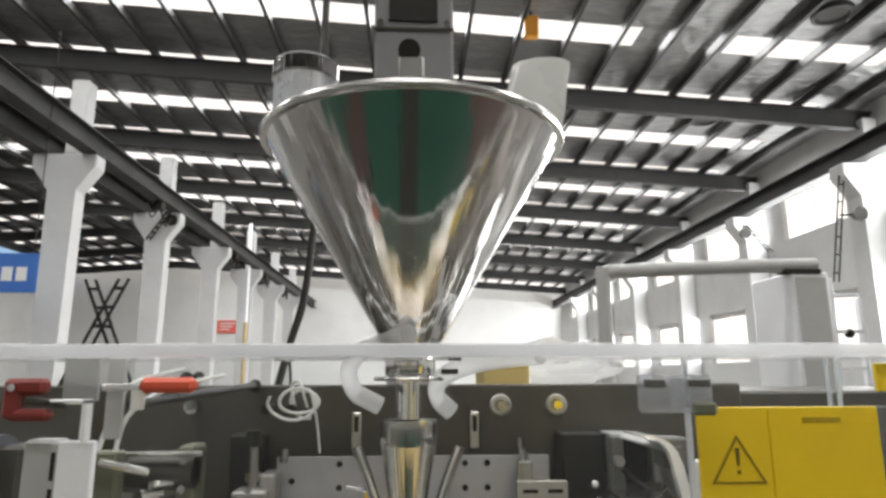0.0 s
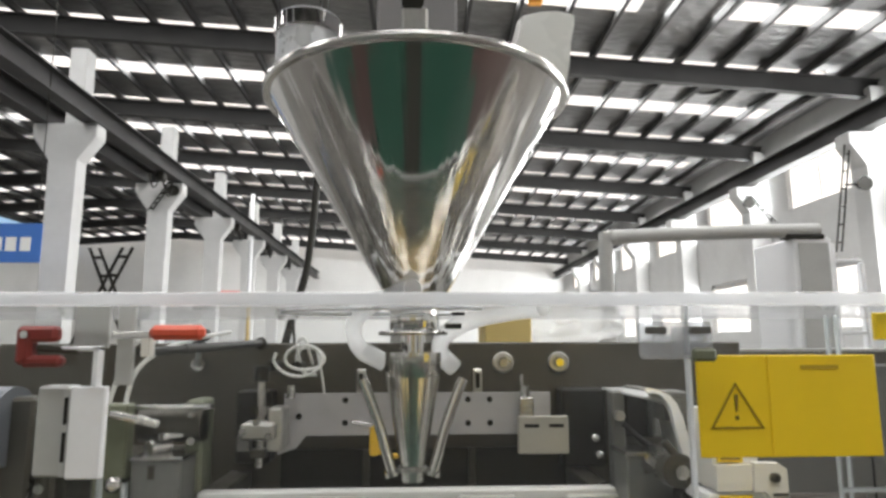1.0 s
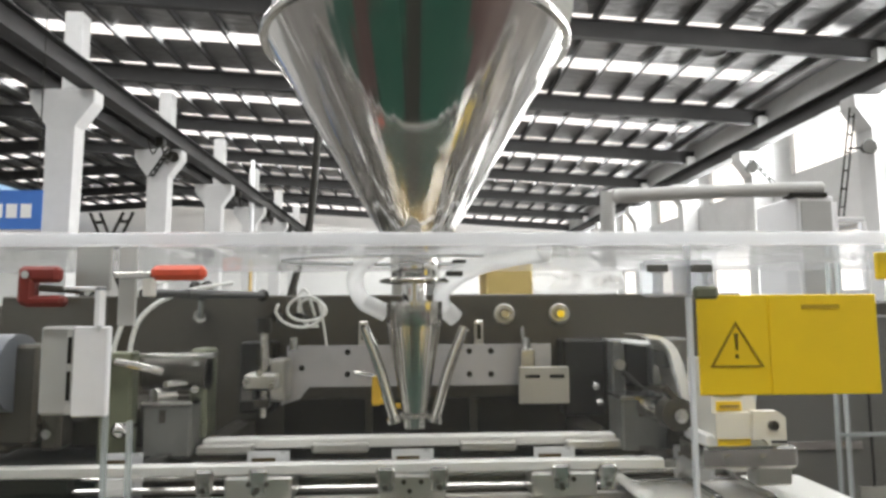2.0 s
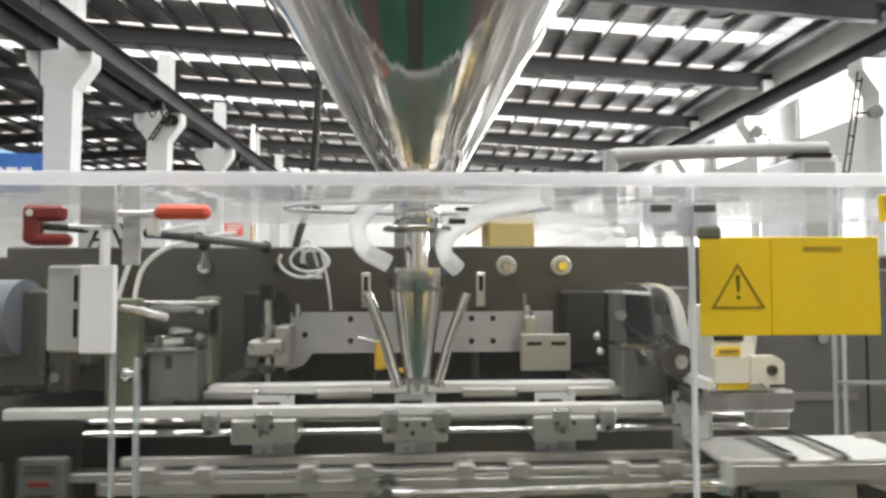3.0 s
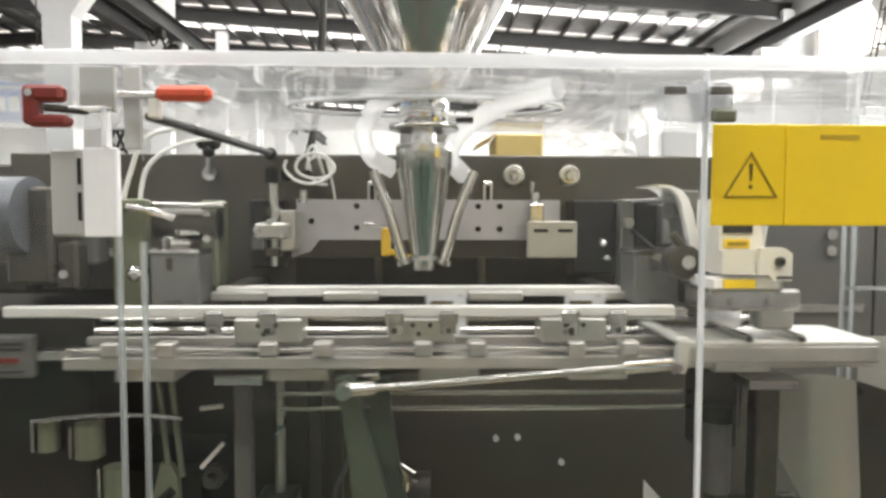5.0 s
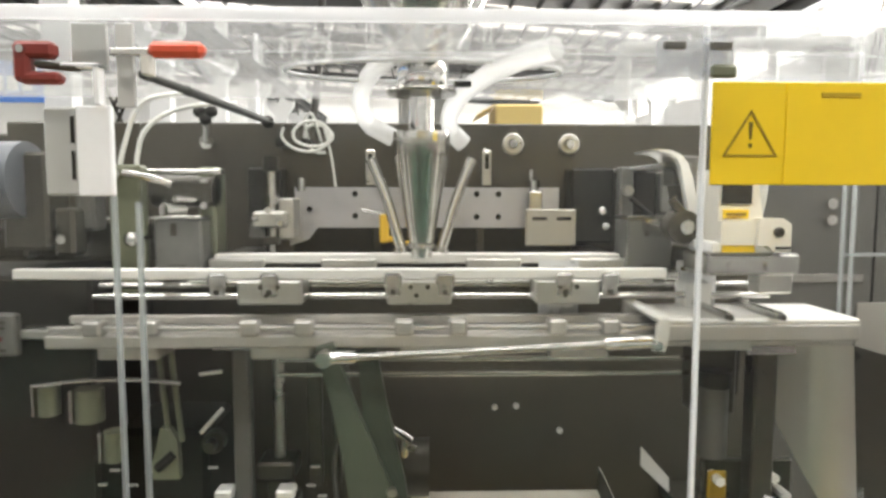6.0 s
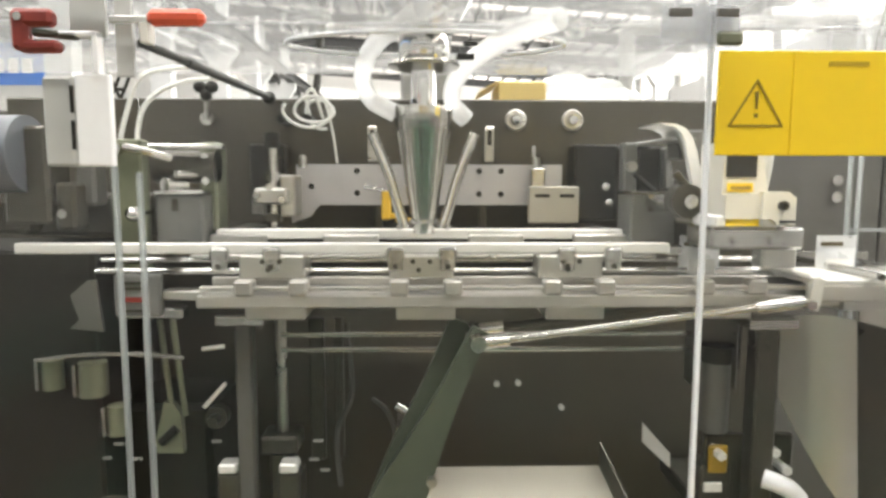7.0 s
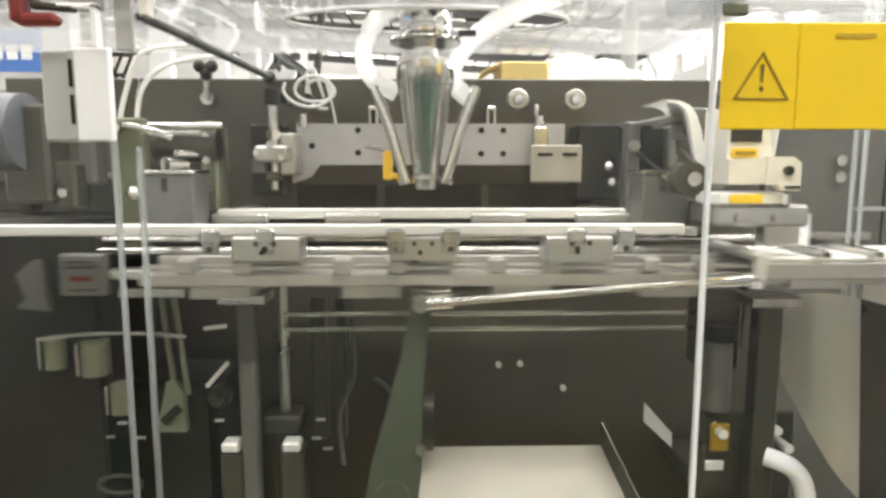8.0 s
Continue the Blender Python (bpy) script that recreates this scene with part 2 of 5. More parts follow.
def lathe(bm, centre, profile, seg=64):
    """Turns a profile of (radius, height) round a vertical axis."""
    cx, cy = centre
    rings = [[bm.verts.new((cx + r * math.cos(6.28318530718 * i / seg), cy + r * math.sin(6.28318530718 * i / seg), z)) for i in range(seg)] for r, z in profile]
    for a, b in zip(rings, rings[1:]):
        for i in range(seg):
            bm.faces.new((a[i], a[(i + 1) % seg], b[(i + 1) % seg], b[i]))
    return bm


def hose(bm, points, r, seg=10, steps=8):
    """A round hose along a smooth curve through the points."""
    pts = [Vector(p) for p in points]
    path = []
    for i in range(len(pts) - 1):
        p0, p1, p2, p3 = pts[max(i - 1, 0)], pts[i], pts[i + 1], pts[min(i + 2, len(pts) - 1)]
        for k in range(steps):
            u = k / steps
            path.append(0.5 * (2 * p1 + (p2 - p0) * u + (2 * p0 - 5 * p1 + 4 * p2 - p3) * u * u + (3 * p1 - p0 - 3 * p2 + p3) * u ** 3))
    path.append(pts[-1])
    rings, side = [], None
    for i, p in enumerate(path):
        d = (path[min(i + 1, len(path) - 1)] - path[max(i - 1, 0)]).normalized()
        side = (d.orthogonal() if side is None else side - d * side.dot(d)).normalized()
        up = d.cross(side)
        rings.append([bm.verts.new(p + r * (math.cos(6.28318530718 * k / seg) * side + math.sin(6.28318530718 * k / seg) * up)) for k in range(seg)])
    for a, b in zip(rings, rings[1:]):
        for k in range(seg):
            bm.faces.new((a[k], a[(k + 1) % seg], b[(k + 1) % seg], b[k]))
    bm.faces.new(rings[0][::-1])
    bm.faces.new(rings[-1])
    return bm


def prism(bm, outline, y0, y1):
    """A plate with an outline of (x, z) points, from depth y0 to y1."""
    front = [bm.verts.new((x, y0, z)) for x, z in outline]
    back = [bm.verts.new((x, y1, z)) for x, z in outline]
    bm.faces.new(front)
    bm.faces.new(back[::-1])
    for i in range(len(front)):
        j = (i + 1) % len(front)
        bm.faces.new((front[j], front[i], back[i], back[j]))
    return bm


def sheet(bm, quad, thick):
    """A thin plate on four corners."""
    q = [Vector(p) for p in quad]
    n = (q[1] - q[0]).cross(q[3] - q[0]).normalized() * thick
    a, b = [bm.verts.new(p) for p in q], [bm.verts.new(p + n) for p in q]
    bm.faces.new(a[::-1])
    bm.faces.new(b)
    for i in range(4):
        j = (i + 1) % 4
        bm.faces.new((a[i], a[j], b[j], b[i]))
    return bm


def part(name, bm, mat, parent=None, label="", smooth=True):
    """Links a bmesh as one mesh object under a thing or a part."""
    bmesh.ops.recalc_face_normals(bm, faces=bm.faces)
    me = bpy.data.meshes.new(name)
    bm.to_mesh(me)
    bm.free()
    me.materials.append(mat)
    if smooth:
        me.shade_smooth()
        me.set_sharp_from_angle(angle=radians(35))
    ob = new(name, me)
    ob.parent = parent
    if label:
        ob["label"] = label
    return ob


def part_at(name, bm, mat, parent, origin, label=""):
    """A part whose own origin is moved to a point, so that it can be keyed there."""
    bmesh.ops.translate(bm, vec=-Vector(origin), verts=bm.verts)
    ob = part(name, bm, mat, parent, label)
    ob.location = origin
    return ob


def thing(name, label, category, group="", place=(0, 0, 0)):
    ob = new(name)
    ob.location = place
    return tagged(ob, label, category, group)


B = bmesh.new

# ---- the hall ----
RIDGE, EAST, WEST, NORTH, SOUTH = -19.0, 12.6, -28.0, 54.0, -13.8


def roof_z(x):
    return 9.72 + 0.065 * (-abs(x - RIDGE) - RIDGE)


def structure(name, bm, mat, label):
    return tagged(part(name, bm, mat, None, "", False), label, name.split("_")[0], "", "structure")


structure("floor", box(B(), WEST - 0.4, EAST + 0.4, SOUTH - 0.4, NORTH + 0.4, -0.2, 0, 0), FLOOR, "grey concrete factory floor")
structure("floor_aisle", box(B(), -3.9, 2.2, -5.4, -0.32, 0, 0.004, 0), AISLE, "green painted walkway on the floor")
# Two brown areas out of view, added for dark bands in the cone.
structure("floor_border", box(B(), 2.2, 6.5, -5.4, -0.32, 0, 0.004, 0), BROWN, "unseen red-brown floor area added for the dark side of the cone")
structure("floor_strip", box(B(), -2.6, -1.7, -5.0, -0.36, 0.004, 0.008, 0.001), BROWN, "unseen dark brown strip added for a band in the cone")
# Unseen black strip, added only to darken the middle of the cone reflection.
structure("floor_mat", box(B(), -0.34, 0.26, -5.0, -0.36, 0.004, 0.009, 0.001), BLACK, "unseen black strip added for a dark reflection in the cone")
structure("floor_edge", box(B(), -3.9, 4.2, -5.62, -5.4, 0, 0.0045, 0), LABEL, "white line at the edge of the walkway")
structure("floor_line", box(B(), -1.5, 1.5, -0.32, 0.12, 0, 0.0045, 0), LINE, "worn yellow line along the walkway")
GABLE = [(WEST, 0), (EAST, 0), (EAST, roof_z(EAST)), (RIDGE, roof_z(RIDGE)), (WEST, roof_z(WEST))]
structure("wall_north", prism(B(), GABLE, NORTH, NORTH + 0.3), WHITE, "white painted end wall of the factory hall")
structure("wall_south", prism(B(), GABLE, SOUTH - 0.3, SOUTH), WHITE, "white painted end wall of the factory hall")
# Unseen beige panel, added so the lower cone reflects that colour.
structure("wall_south_panel", box(B(), -3.6, 3.6, SOUTH, SOUTH + 0.02, 0, 2.6, 0), BEIGE_WALL, "unseen beige panel added for the reflection in the cone")
structure("wall_west", box(B(), WEST - 0.3, WEST, SOUTH, NORTH, 0, 9.0, 0), WHITE, "white painted long wall of the factory hall")

BAYS = [-13.8 + 6 * k for k in range(12)]


def east_wall():
    """The long wall with a low and a high row of windows, one of each in every bay."""
    bm = B()
    x0, x1 = EAST, EAST + 0.3
    for z0, z1 in ((0, 2.0), (4.0, 6.0), (7.6, 8.97)):
        box(bm, x0, x1, SOUTH, NORTH, z0, z1, 0)
    for z0, z1 in ((2.0, 4.0), (6.0, 7.6)):
        edges = [SOUTH]
        for y in BAYS[:-1]:
            edges += [y + 1.4, y + 4.6]
        edges.append(NORTH)
        for a, b in zip(edges[::2], edges[1::2]):
            box(bm, x0, x1, a, b, z0, z1, 0)
    structure("wall_east", bm, DIMMED_WHITE, "white painted long wall with two rows of windows")
    n = 0
    for y in BAYS[:-1]:
        for z0, z1 in ((2.0, 4.0), (6.0, 7.6)):
            n += 1
            w = tagged(new(f"window_{n}"), "bright window with a thin white frame", "window", "hall windows", "structure")
            fr = B()
            ya, yb = y + 1.4, y + 4.6
            for a, b, c, d in ((ya, yb, z0, z0 + 0.06), (ya, yb, z1 - 0.06, z1), (ya, ya + 0.06, z0, z1), (yb - 0.06, yb, z0, z1), ((ya + yb) / 2 - 0.03, (ya + yb) / 2 + 0.03, z0, z1)):
                box(fr, x0 + 0.12, x0 + 0.18, a, b, c, d, 0)
            part("window_frame", fr, WHITE_BOX, w)
            p = part("pane", box(B(), x0 + 0.145, x0 + 0.155, ya + 0.06, yb - 0.06, z0 + 0.06, z1 - 0.06, 0), SKYLIGHT, w)
            p.visible_shadow = False
    for z, h in ((3.0, 1.9), (6.8, 1.5)):
        for ya, yb in ((4, 24), (24, 53)):
            area("window_daylight", (EAST - 0.02, (ya + yb) / 2, z), (0, (ya + yb) / 2, z), yb - ya, h, LAMP_WINDOW, (1.0, 0.98, 0.95))


east_wall()


def roof():
    bm, steel = B(), B()
    for y in BAYS[:-1]:
        for side, x_out in ((1, EAST + 0.3), (-1, WEST - 0.3)):
            for a, b in ((y, y + 0.2), (y + 0.42, y + 3.1), (y + 3.95, y + 6)) if y > -10 else ((y, y + 6),):
                z0, z1 = roof_z(RIDGE), roof_z(x_out)
                q = [(RIDGE, a, z0), (x_out, a, z1), (x_out, b, z1), (RIDGE, b, z0)]
                sheet(bm, q if side > 0 else q[::-1], 0.08)
            x_in, z_in = x_out - side * 1.52, roof_z(x_out - side * 1.52)
            for a, b in ((y + 0.2, y + 0.42), (y + 3.1, y + 3.95)) if y > -10 else ():
                q = [(x_in, a, z_in), (x_out, a, roof_z(x_out)), (x_out, b, roof_z(x_out)), (x_in, b, z_in)]
                sheet(bm, q if side > 0 else q[::-1], 0.08)
                q = [(RIDGE, a, roof_z(RIDGE)), (RIDGE + side, a, roof_z(RIDGE + side)), (RIDGE + side, b, roof_z(RIDGE + side)), (RIDGE, b, roof_z(RIDGE))]
                sheet(bm, q if side > 0 else q[::-1], 0.08)
    structure("ceiling", bm, FOIL, "crinkled silver foil insulation under the roof sheets")
    n = 0
    for y in BAYS[1:-1]:
        for side, x_out in ((1, EAST - 1.2), (-1, WEST + 1)):
            z0, z1 = roof_z(RIDGE + side), roof_z(x_out)
            q = [(RIDGE + side, y + 3.1, z0), (x_out, y + 3.1, z1), (x_out, y + 3.95, z1), (RIDGE + side, y + 3.95, z0)]
            n += 1
            structure(f"skylight_{n}", sheet(B(), q if side > 0 else q[::-1], 0.01), SKYLIGHT, "translucent white skylight strip in the roof")
            q = [(RIDGE + side, y + 0.2, z0), (x_out, y + 0.2, z1), (x_out, y + 0.42, z1), (RIDGE + side, y + 0.42, z0)]
            n += 1
            structure(f"skylight_{n}", sheet(B(), q if side > 0 else q[::-1], 0.01), SKYLIGHT, "narrow translucent strip beside a rafter")
            xm = (RIDGE + side + x_out) / 2
            zm = roof_z(xm) - 0.03
            if side > 0 and y < 50:
                lamp = area("skylight_daylight", (xm, y + 3.525, zm), (xm, y + 3.525, 0), abs(x_out - RIDGE) - 1, 0.83, LAMP_ROOF, (1.0, 0.97, 0.93))
                lamp.matrix_world = Matrix.Translation((xm, y + 3.525, zm)) @ pose(0, 0, 0, 0, side * math.degrees(math.atan(0.065)), 0)
    for i, x in enumerate([2.43 + 1.17 * k for k in range(-18, 9)] + [RIDGE - 0.8 - 1.17 * k for k in range(7)]):
        z = roof_z(x) - 0.02
        box(steel, x - 0.045, x + 0.045, SOUTH, NORTH, z - 0.22, z - 0.02, 0)
    # Skylight strip added over the last bay to keep the end wall bright.
    for side, x_out in ((1, EAST + 0.3), (-1, WEST - 0.3)):
        z0, z1 = roof_z(RIDGE), roof_z(x_out)
        q = [(RIDGE, BAYS[-1], z0), (x_out, BAYS[-1], z1), (x_out, NORTH + 0.3, z1), (RIDGE, NORTH + 0.3, z0)]
        n += 1
        structure(f"skylight_{n}", sheet(B(), q if side > 0 else q[::-1], 0.01), SKYLIGHT, "translucent roof strip added to brighten the end wall")
    za, zb = roof_z(5.25) - 0.012, roof_z(7.45) - 0.012
    patch = sheet(B(), [(5.25, 13.25, za), (7.45, 13.25, zb), (7.45, 14.2, zb), (5.25, 14.2, za)], 0.008)
    structure("ceiling_patch", patch, FOIL, "foil sheet that covers one bay of a skylight strip")
    structure("purlin_trim", steel, ROOF_STEEL, "dark steel purlins running along the roof")


roof()


def rafter_thing():
    """One rafter: an I-beam that falls from the ridge to both eaves."""
    r = thing("roof_beam", "dark steel roof rafter spanning the hall", "roof beam", "roof beams")
    for side, x_out in ((1, EAST), (-1, WEST)):
        bm = B()
        za, zb = roof_z(RIDGE) - 0.26, roof_z(x_out) - 0.26
        for w, h0, h1 in ((0.11, -0.03, 0.0), (0.012, -0.5, -0.03), (0.11, -0.53, -0.5)):
            o = [(RIDGE, za + h0), (x_out, zb + h0), (x_out, zb + h1), (RIDGE, za + h1)]
            prism(bm, o, -w, w)
        part("rafter", bm, ROOF_STEEL, r)
    return r


first = rafter_thing()
first.location = (0, BAYS[0] + 0.05, 0)
for y in BAYS[1:]:
    copy_thing(first, pose(0, y, 0))


def column_thing():
    """Concrete column with a corbel for the crane beam and a thinner post up to the roof."""
    c = thing("column", "white painted concrete column with a flared corbel", "column", "hall columns")
    o = [(-0.32, 0), (0.32, 0), (0.32, 6.15), (0.80, 6.75), (0.80, 7.1), (-0.80, 7.1), (-0.80, 6.75), (-0.32, 6.15)]
    bm = prism(B(), o, -0.24, 0.24)
    bmesh.ops.bevel(bm, geom=bm.edges[:], offset=0.03, segments=1, affect="EDGES")
    part("shaft", bm, DIMMED_WHITE, c)
    part("upper_post", box(B(), -0.04, 0.40, -0.22, 0.22, 7.1, 9.12, 0.02), DIMMED_WHITE, c)
    return c


c0 = column_thing()
c0.location = (-8.82, BAYS[1], 0)
for y in BAYS[2:-1]:
    copy_thing(c0, pose(-8.82, y, 0))


def side_column():
    c = thing("column", "white wall column with a one-sided corbel", "column", "wall columns")
    bm = prism(B(), [(0.6, 0), (-0.1, 0), (-0.1, 6.2), (-0.55, 6.75), (-0.55, 7.1), (0.6, 7.1)], -0.3, 0.3)
    bmesh.ops.bevel(bm, geom=bm.edges[:], offset=0.03, segments=1, affect="EDGES")
    part("shaft", bm, DIMMED_WHITE, c)
    part("upper_post", box(B(), 0.2, 0.6, -0.25, 0.25, 7.1, 8.4, 0.02), DIMMED_WHITE, c)
    return c


c1 = side_column()
c1.location = (11.98, BAYS[1], 0)
for y in BAYS[2:-1]:
    copy_thing(c1, pose(11.98, y, 0))


def crane_beam(x, label):
    t = thing("crane_beam", label, "crane beam", "crane beams", (x, 0, 0))
    bm = B()
    for w, z0, z1 in ((0.2, 7.1, 7.13), (0.015, 7.13, 7.62), (0.2, 7.62, 7.65)):
        box(bm, -w, w, SOUTH + 0.1, NORTH - 0.1, z0, z1, 0)
    part("girder", bm, CRANE, t)
    part("rail", box(B(), -0.04, 0.04, SOUTH + 0.1, NORTH - 0.1, 7.65, 7.75, 0), IRON, t)


crane_beam(11.85, "dark steel crane runway beam on the wall columns")
crane_beam(-8.2, "dark steel crane runway beam on the middle columns")
crane_beam(-9.4, "dark steel crane runway beam on the middle columns")

# ---- far things in the hall ----
def lattice(bm, a, b, w, rungs, r):
    """A ladder-like strut: two thin rails and rungs from a to b, w apart in x."""
    a, b, o = Vector(a), Vector(b), Vector((w / 2, 0, 0))
    rod(bm, a - o, b - o, r, seg=6)
    rod(bm, a + o, b + o, r, seg=6)
    for k in range(rungs):
        p = a.lerp(b, (k + 0.5) / rungs)
        rod(bm, p - o, p + o, r, seg=6)
    return bm


trestle = thing("trestle_ladder", "black folding trestle ladder standing on the floor", "ladder")
part("front_ladder", lattice(B(), (-3.75, 6.0, 0), (-2.66, 6.0, 2.42), 0.09, 14, 0.016), BLACK, trestle)
part("rear_ladder", lattice(B(), (-1.95, 6.06, 0), (-2.99, 6.06, 2.42), 0.09, 14, 0.016), BLACK, trestle)


def column_fan(place, foot, head, side):
    """A fan on a lattice bracket that hangs from a column's corbel."""
    f = thing("column_fan", "black wall fan on a lattice bracket", "fan", "column fans", place)
    part("bracket", lattice(B(), foot, head, 0.14, 6, 0.028), BLACK, f)
    c = Vector(foot).lerp(Vector(head), 0.62) + Vector((side * 0.42, -0.1, 0))
    bm = rod(B(), c - Vector((0, 0.14, 0)), c + Vector((0, 0.06, 0)), 0.20, 0.14, 14)
    rod(bm, c, Vector(foot).lerp(Vector(head), 0.62), 0.03, seg=6)
    part("fan_head", bm, BLACK, f)
    return f


column_fan((11.0, 16.1, 0), (0, 0, 3.9), (0.50, 0.0, 6.78), 1)
column_fan((11.85, 21.8, 0), (0, -1.35, 5.55), (0, 0.12, 6.8), -1)
column_fan((-8.6, 21.85, 0), (-0.42, 0, 6.1), (0.22, 0.06, 7.15), 1)

banner = thing("hanging_banner", "blue banner with a row of white marks", "banner", "", (-9.35, 14.0, 0))
part("cloth", box(B(), -0.9, 1.32, 0, 0.02, 3.3, 4.15, 0), BLUE, banner)
for k in range(6):
    part("letter_bar", box(B(), -0.62 + 0.3 * k, -0.40 + 0.3 * k, -0.012, 0.0, 3.55, 3.85, 0), LABEL, banner)
bm = B()
for x in (-0.8, 1.2):
    rod(bm, (x, 0.01, 4.15), (x, 0.01, 9.4), 0.012, seg=6)
part("cord", bm, BLACK, banner)

notice = thing("wall_notice", "red notice board on the far wall", "sign", "", (-15.2, 53.9, 0.48))
part("board", box(B(), -0.85, 0.85, 0.0, 0.09, 4.55, 5.6, 0), BANNER_RED, notice)
for k in range(3):
    part("letter_bar", box(B(), -0.6, 0.6 - 0.2 * k, -0.02, 0.0, 5.3 - 0.25 * k, 5.4 - 0.25 * k, 0), LABEL, notice)

beacon = thing("signal_lamp", "amber roof signal lamp hanging from a purlin", "lamp", "", (2.6, 13.05, 0.3))
part("housing", box(B(), -0.16, 0.16, -0.1, 0.1, 8.60, 9.12, 0.03), AMBER, beacon)
part("hanger", rod(B(), (0, 0, 9.12), (0, 0, 9.30), 0.03), BLACK, beacon)

pole = thing("support_pole", "black bent cable pole standing on the floor", "pole")
part("tube", hose(B(), [(-1.95, 8.6, 0.0), (-1.78, 8.6, 1.2), (-1.60, 8.6, 1.98), (-1.44, 8.6, 2.62), (-1.34, 8.6, 3.94), (-1.30, 8.6, 6.0), (-1.28, 8.6, 8.6)], 0.05, 10), BLACK, pole)
part("foot_strut", rod(B(), (-1.45, 8.6, 0.0), (-1.62, 8.6, 1.92), 0.02, seg=8), BLACK, pole)

downpipe = thing("downpipe", "white downpipe with a rusty lower end", "pipe")
part("upper_pipe", rod(B(), (-8.40, 32.9, 4.2), (-8.40, 32.9, 9.3), 0.10, seg=10), WHITE_BOX, downpipe)
part("lower_pipe", rod(B(), (-8.40, 32.9, 0.0), (-8.40, 32.9, 4.2), 0.085, seg=10), LINE, downpipe, "rusty brown pipe end")


def festoon(y):
    f = thing("cable_trolley", "black cable trolley hanging under the crane beam", "cable trolley", "cable trolleys", (-8.2, y, 0))
    part("trolley", box(B(), -0.12, 0.12, -0.15, 0.15, 6.82, 7.1, 0.02), BLACK, f)
    part("cable_loop", hose(B(), [(0, -1.0, 6.80), (0, -0.6, 6.45), (0, 0, 6.85), (0, 0.6, 6.45), (0, 1.0, 6.80)], 0.03, 6), BLACK, f)


for y in (20.6, 29.6, 35.8, 41.5, 47.5):
    festoon(y)


def roof_vent(x, y):
    v = thing("roof_vent", "dark round ventilator in the roof", "roof vent", "roof vents", (x, y, roof_z(x) - 0.09))
    part("ring", lathe(B(), (0, 0), [(0.36, 0.09), (0.42, 0.09), (0.42, -0.02), (0.34, -0.04), (0.30, 0.02)], 24), ROOF_STEEL, v)
    part("damper", rod(B(), (0, 0, 0.02), (0, 0, 0.06), 0.33, seg=24), BLACK, v)


roof_vent(8.9, 12.1)
roof_vent(8.75, 17.9)

# neighbouring machine with a pale pipe frame
frame_unit = thing("pipe_frame", "pale grey pipe frame of a neighbouring machine", "frame")
bm = B()
hose(bm, [(0.775, 2.6, 0.0), (0.775, 2.6, 1.0), (0.775, 2.6, 1.88), (0.80, 2.6, 1.945), (0.90, 2.6, 1.957), (1.3, 2.6, 1.975), (1.68, 2.6, 1.985)], 0.030, 14)
part("pipe", bm, GREY_BOX, frame_unit)
part("end_clamp", box(B(), 1.53, 1.69, 2.57, 2.63, 1.945, 1.965, 0.004), BLACK, frame_unit)
cabinet = thing("machine_cabinet", "white steel cabinet of a neighbouring machine", "cabinet")
part("body", box(B(), 1.56, 1.72, 2.58, 2.9, 0, 1.952, 0.006), WHITE_BOX, cabinet)
part("panel", box(B(), 1.575, 1.705, 2.574, 2.58, 0.1, 1.93, 0.003), GREY_BOX, cabinet)
part("top_knob", ball(B(), (1.80, 2.61, 1.70), 0.02), BLACK, cabinet)
bm = B()
for x in (1.73, 1.85):
    box(bm, x, x + 0.018, 2.6, 2.63, 0, 1.93 - (x - 1.73) * 0.7, 0.003)
for z in (1.55, 1.70, 1.85):
    box(bm, 1.74, 1.86, 2.6, 2.62, z, z + 0.015, 0.002)
part("door_frame", bm, WHITE_BOX, cabinet)

# ---- the packaging machine ----
machine = thing("packaging_machine", "dark grey pouch packing machine with steel rails", "packaging machine")
PY = 1.28

back = part("back_plate", box(B(), -0.80, 0.64, PY, PY + 0.025, 0.0, 1.517, 0.003), DARK, machine, "dark grey painted back plate")
for x, z in ((0.163, 1.478), (0.272, 1.478)):
    bm = lathe(B(), (0, 0), [(0.010, 0.0), (0.0205, 0.0), (0.0205, 0.004), (0.018, 0.006), (0.015, 0.0035), (0.010, 0.0035)], 28)
    bmesh.ops.transform(bm, matrix=Matrix.Translation((x, PY, z)) @ pose(0, 0, 0, 90, 0, 0), verts=bm.verts)
    b_ = part("bolt", bm, ALU, back, "steel bolt with a wide washer")
    part("bolt_head", rod(B(), (x, PY - 0.015, z), (x, PY - 0.001, z), 0.0085, 0.010, 6), CHROME, b_)
for x in (-0.112, 0.112):
    bm = box(B(), x - 0.009, x + 0.009, PY - 0.008, PY, 1.398, 1.466, 0.002)
    sl = part("slotted_strap", bm, ALU, back)
    part("slot", box(B(), x - 0.004, x + 0.004, PY - 0.0095, PY - 0.007, 1.43, 1.458, 0), BLACK, sl)
for x, z in ((0.131, 0.959), (0.174, 0.961), (0.262, 0.910)):
    part("bolt", rod(B(), (x, PY - 0.010, z), (x, PY, z), 0.0065, 0.0055, 6), PALE_BAR, back)
# Flat black sheet on the plate, standing in for shade behind the bars.
part("shade_panel", box(B(), -0.26, 0.31, PY - 0.006, PY - 0.001, 1.20, 1.318, 0), BLACK, back, "black sheet painted as shade behind the clamp bars")
side = part("side_panel", box(B(), 0.66, 1.30, 1.30, 1.33, 0.0, 1.47, 0.003), MIDGREY, machine, "grey painted side panel")
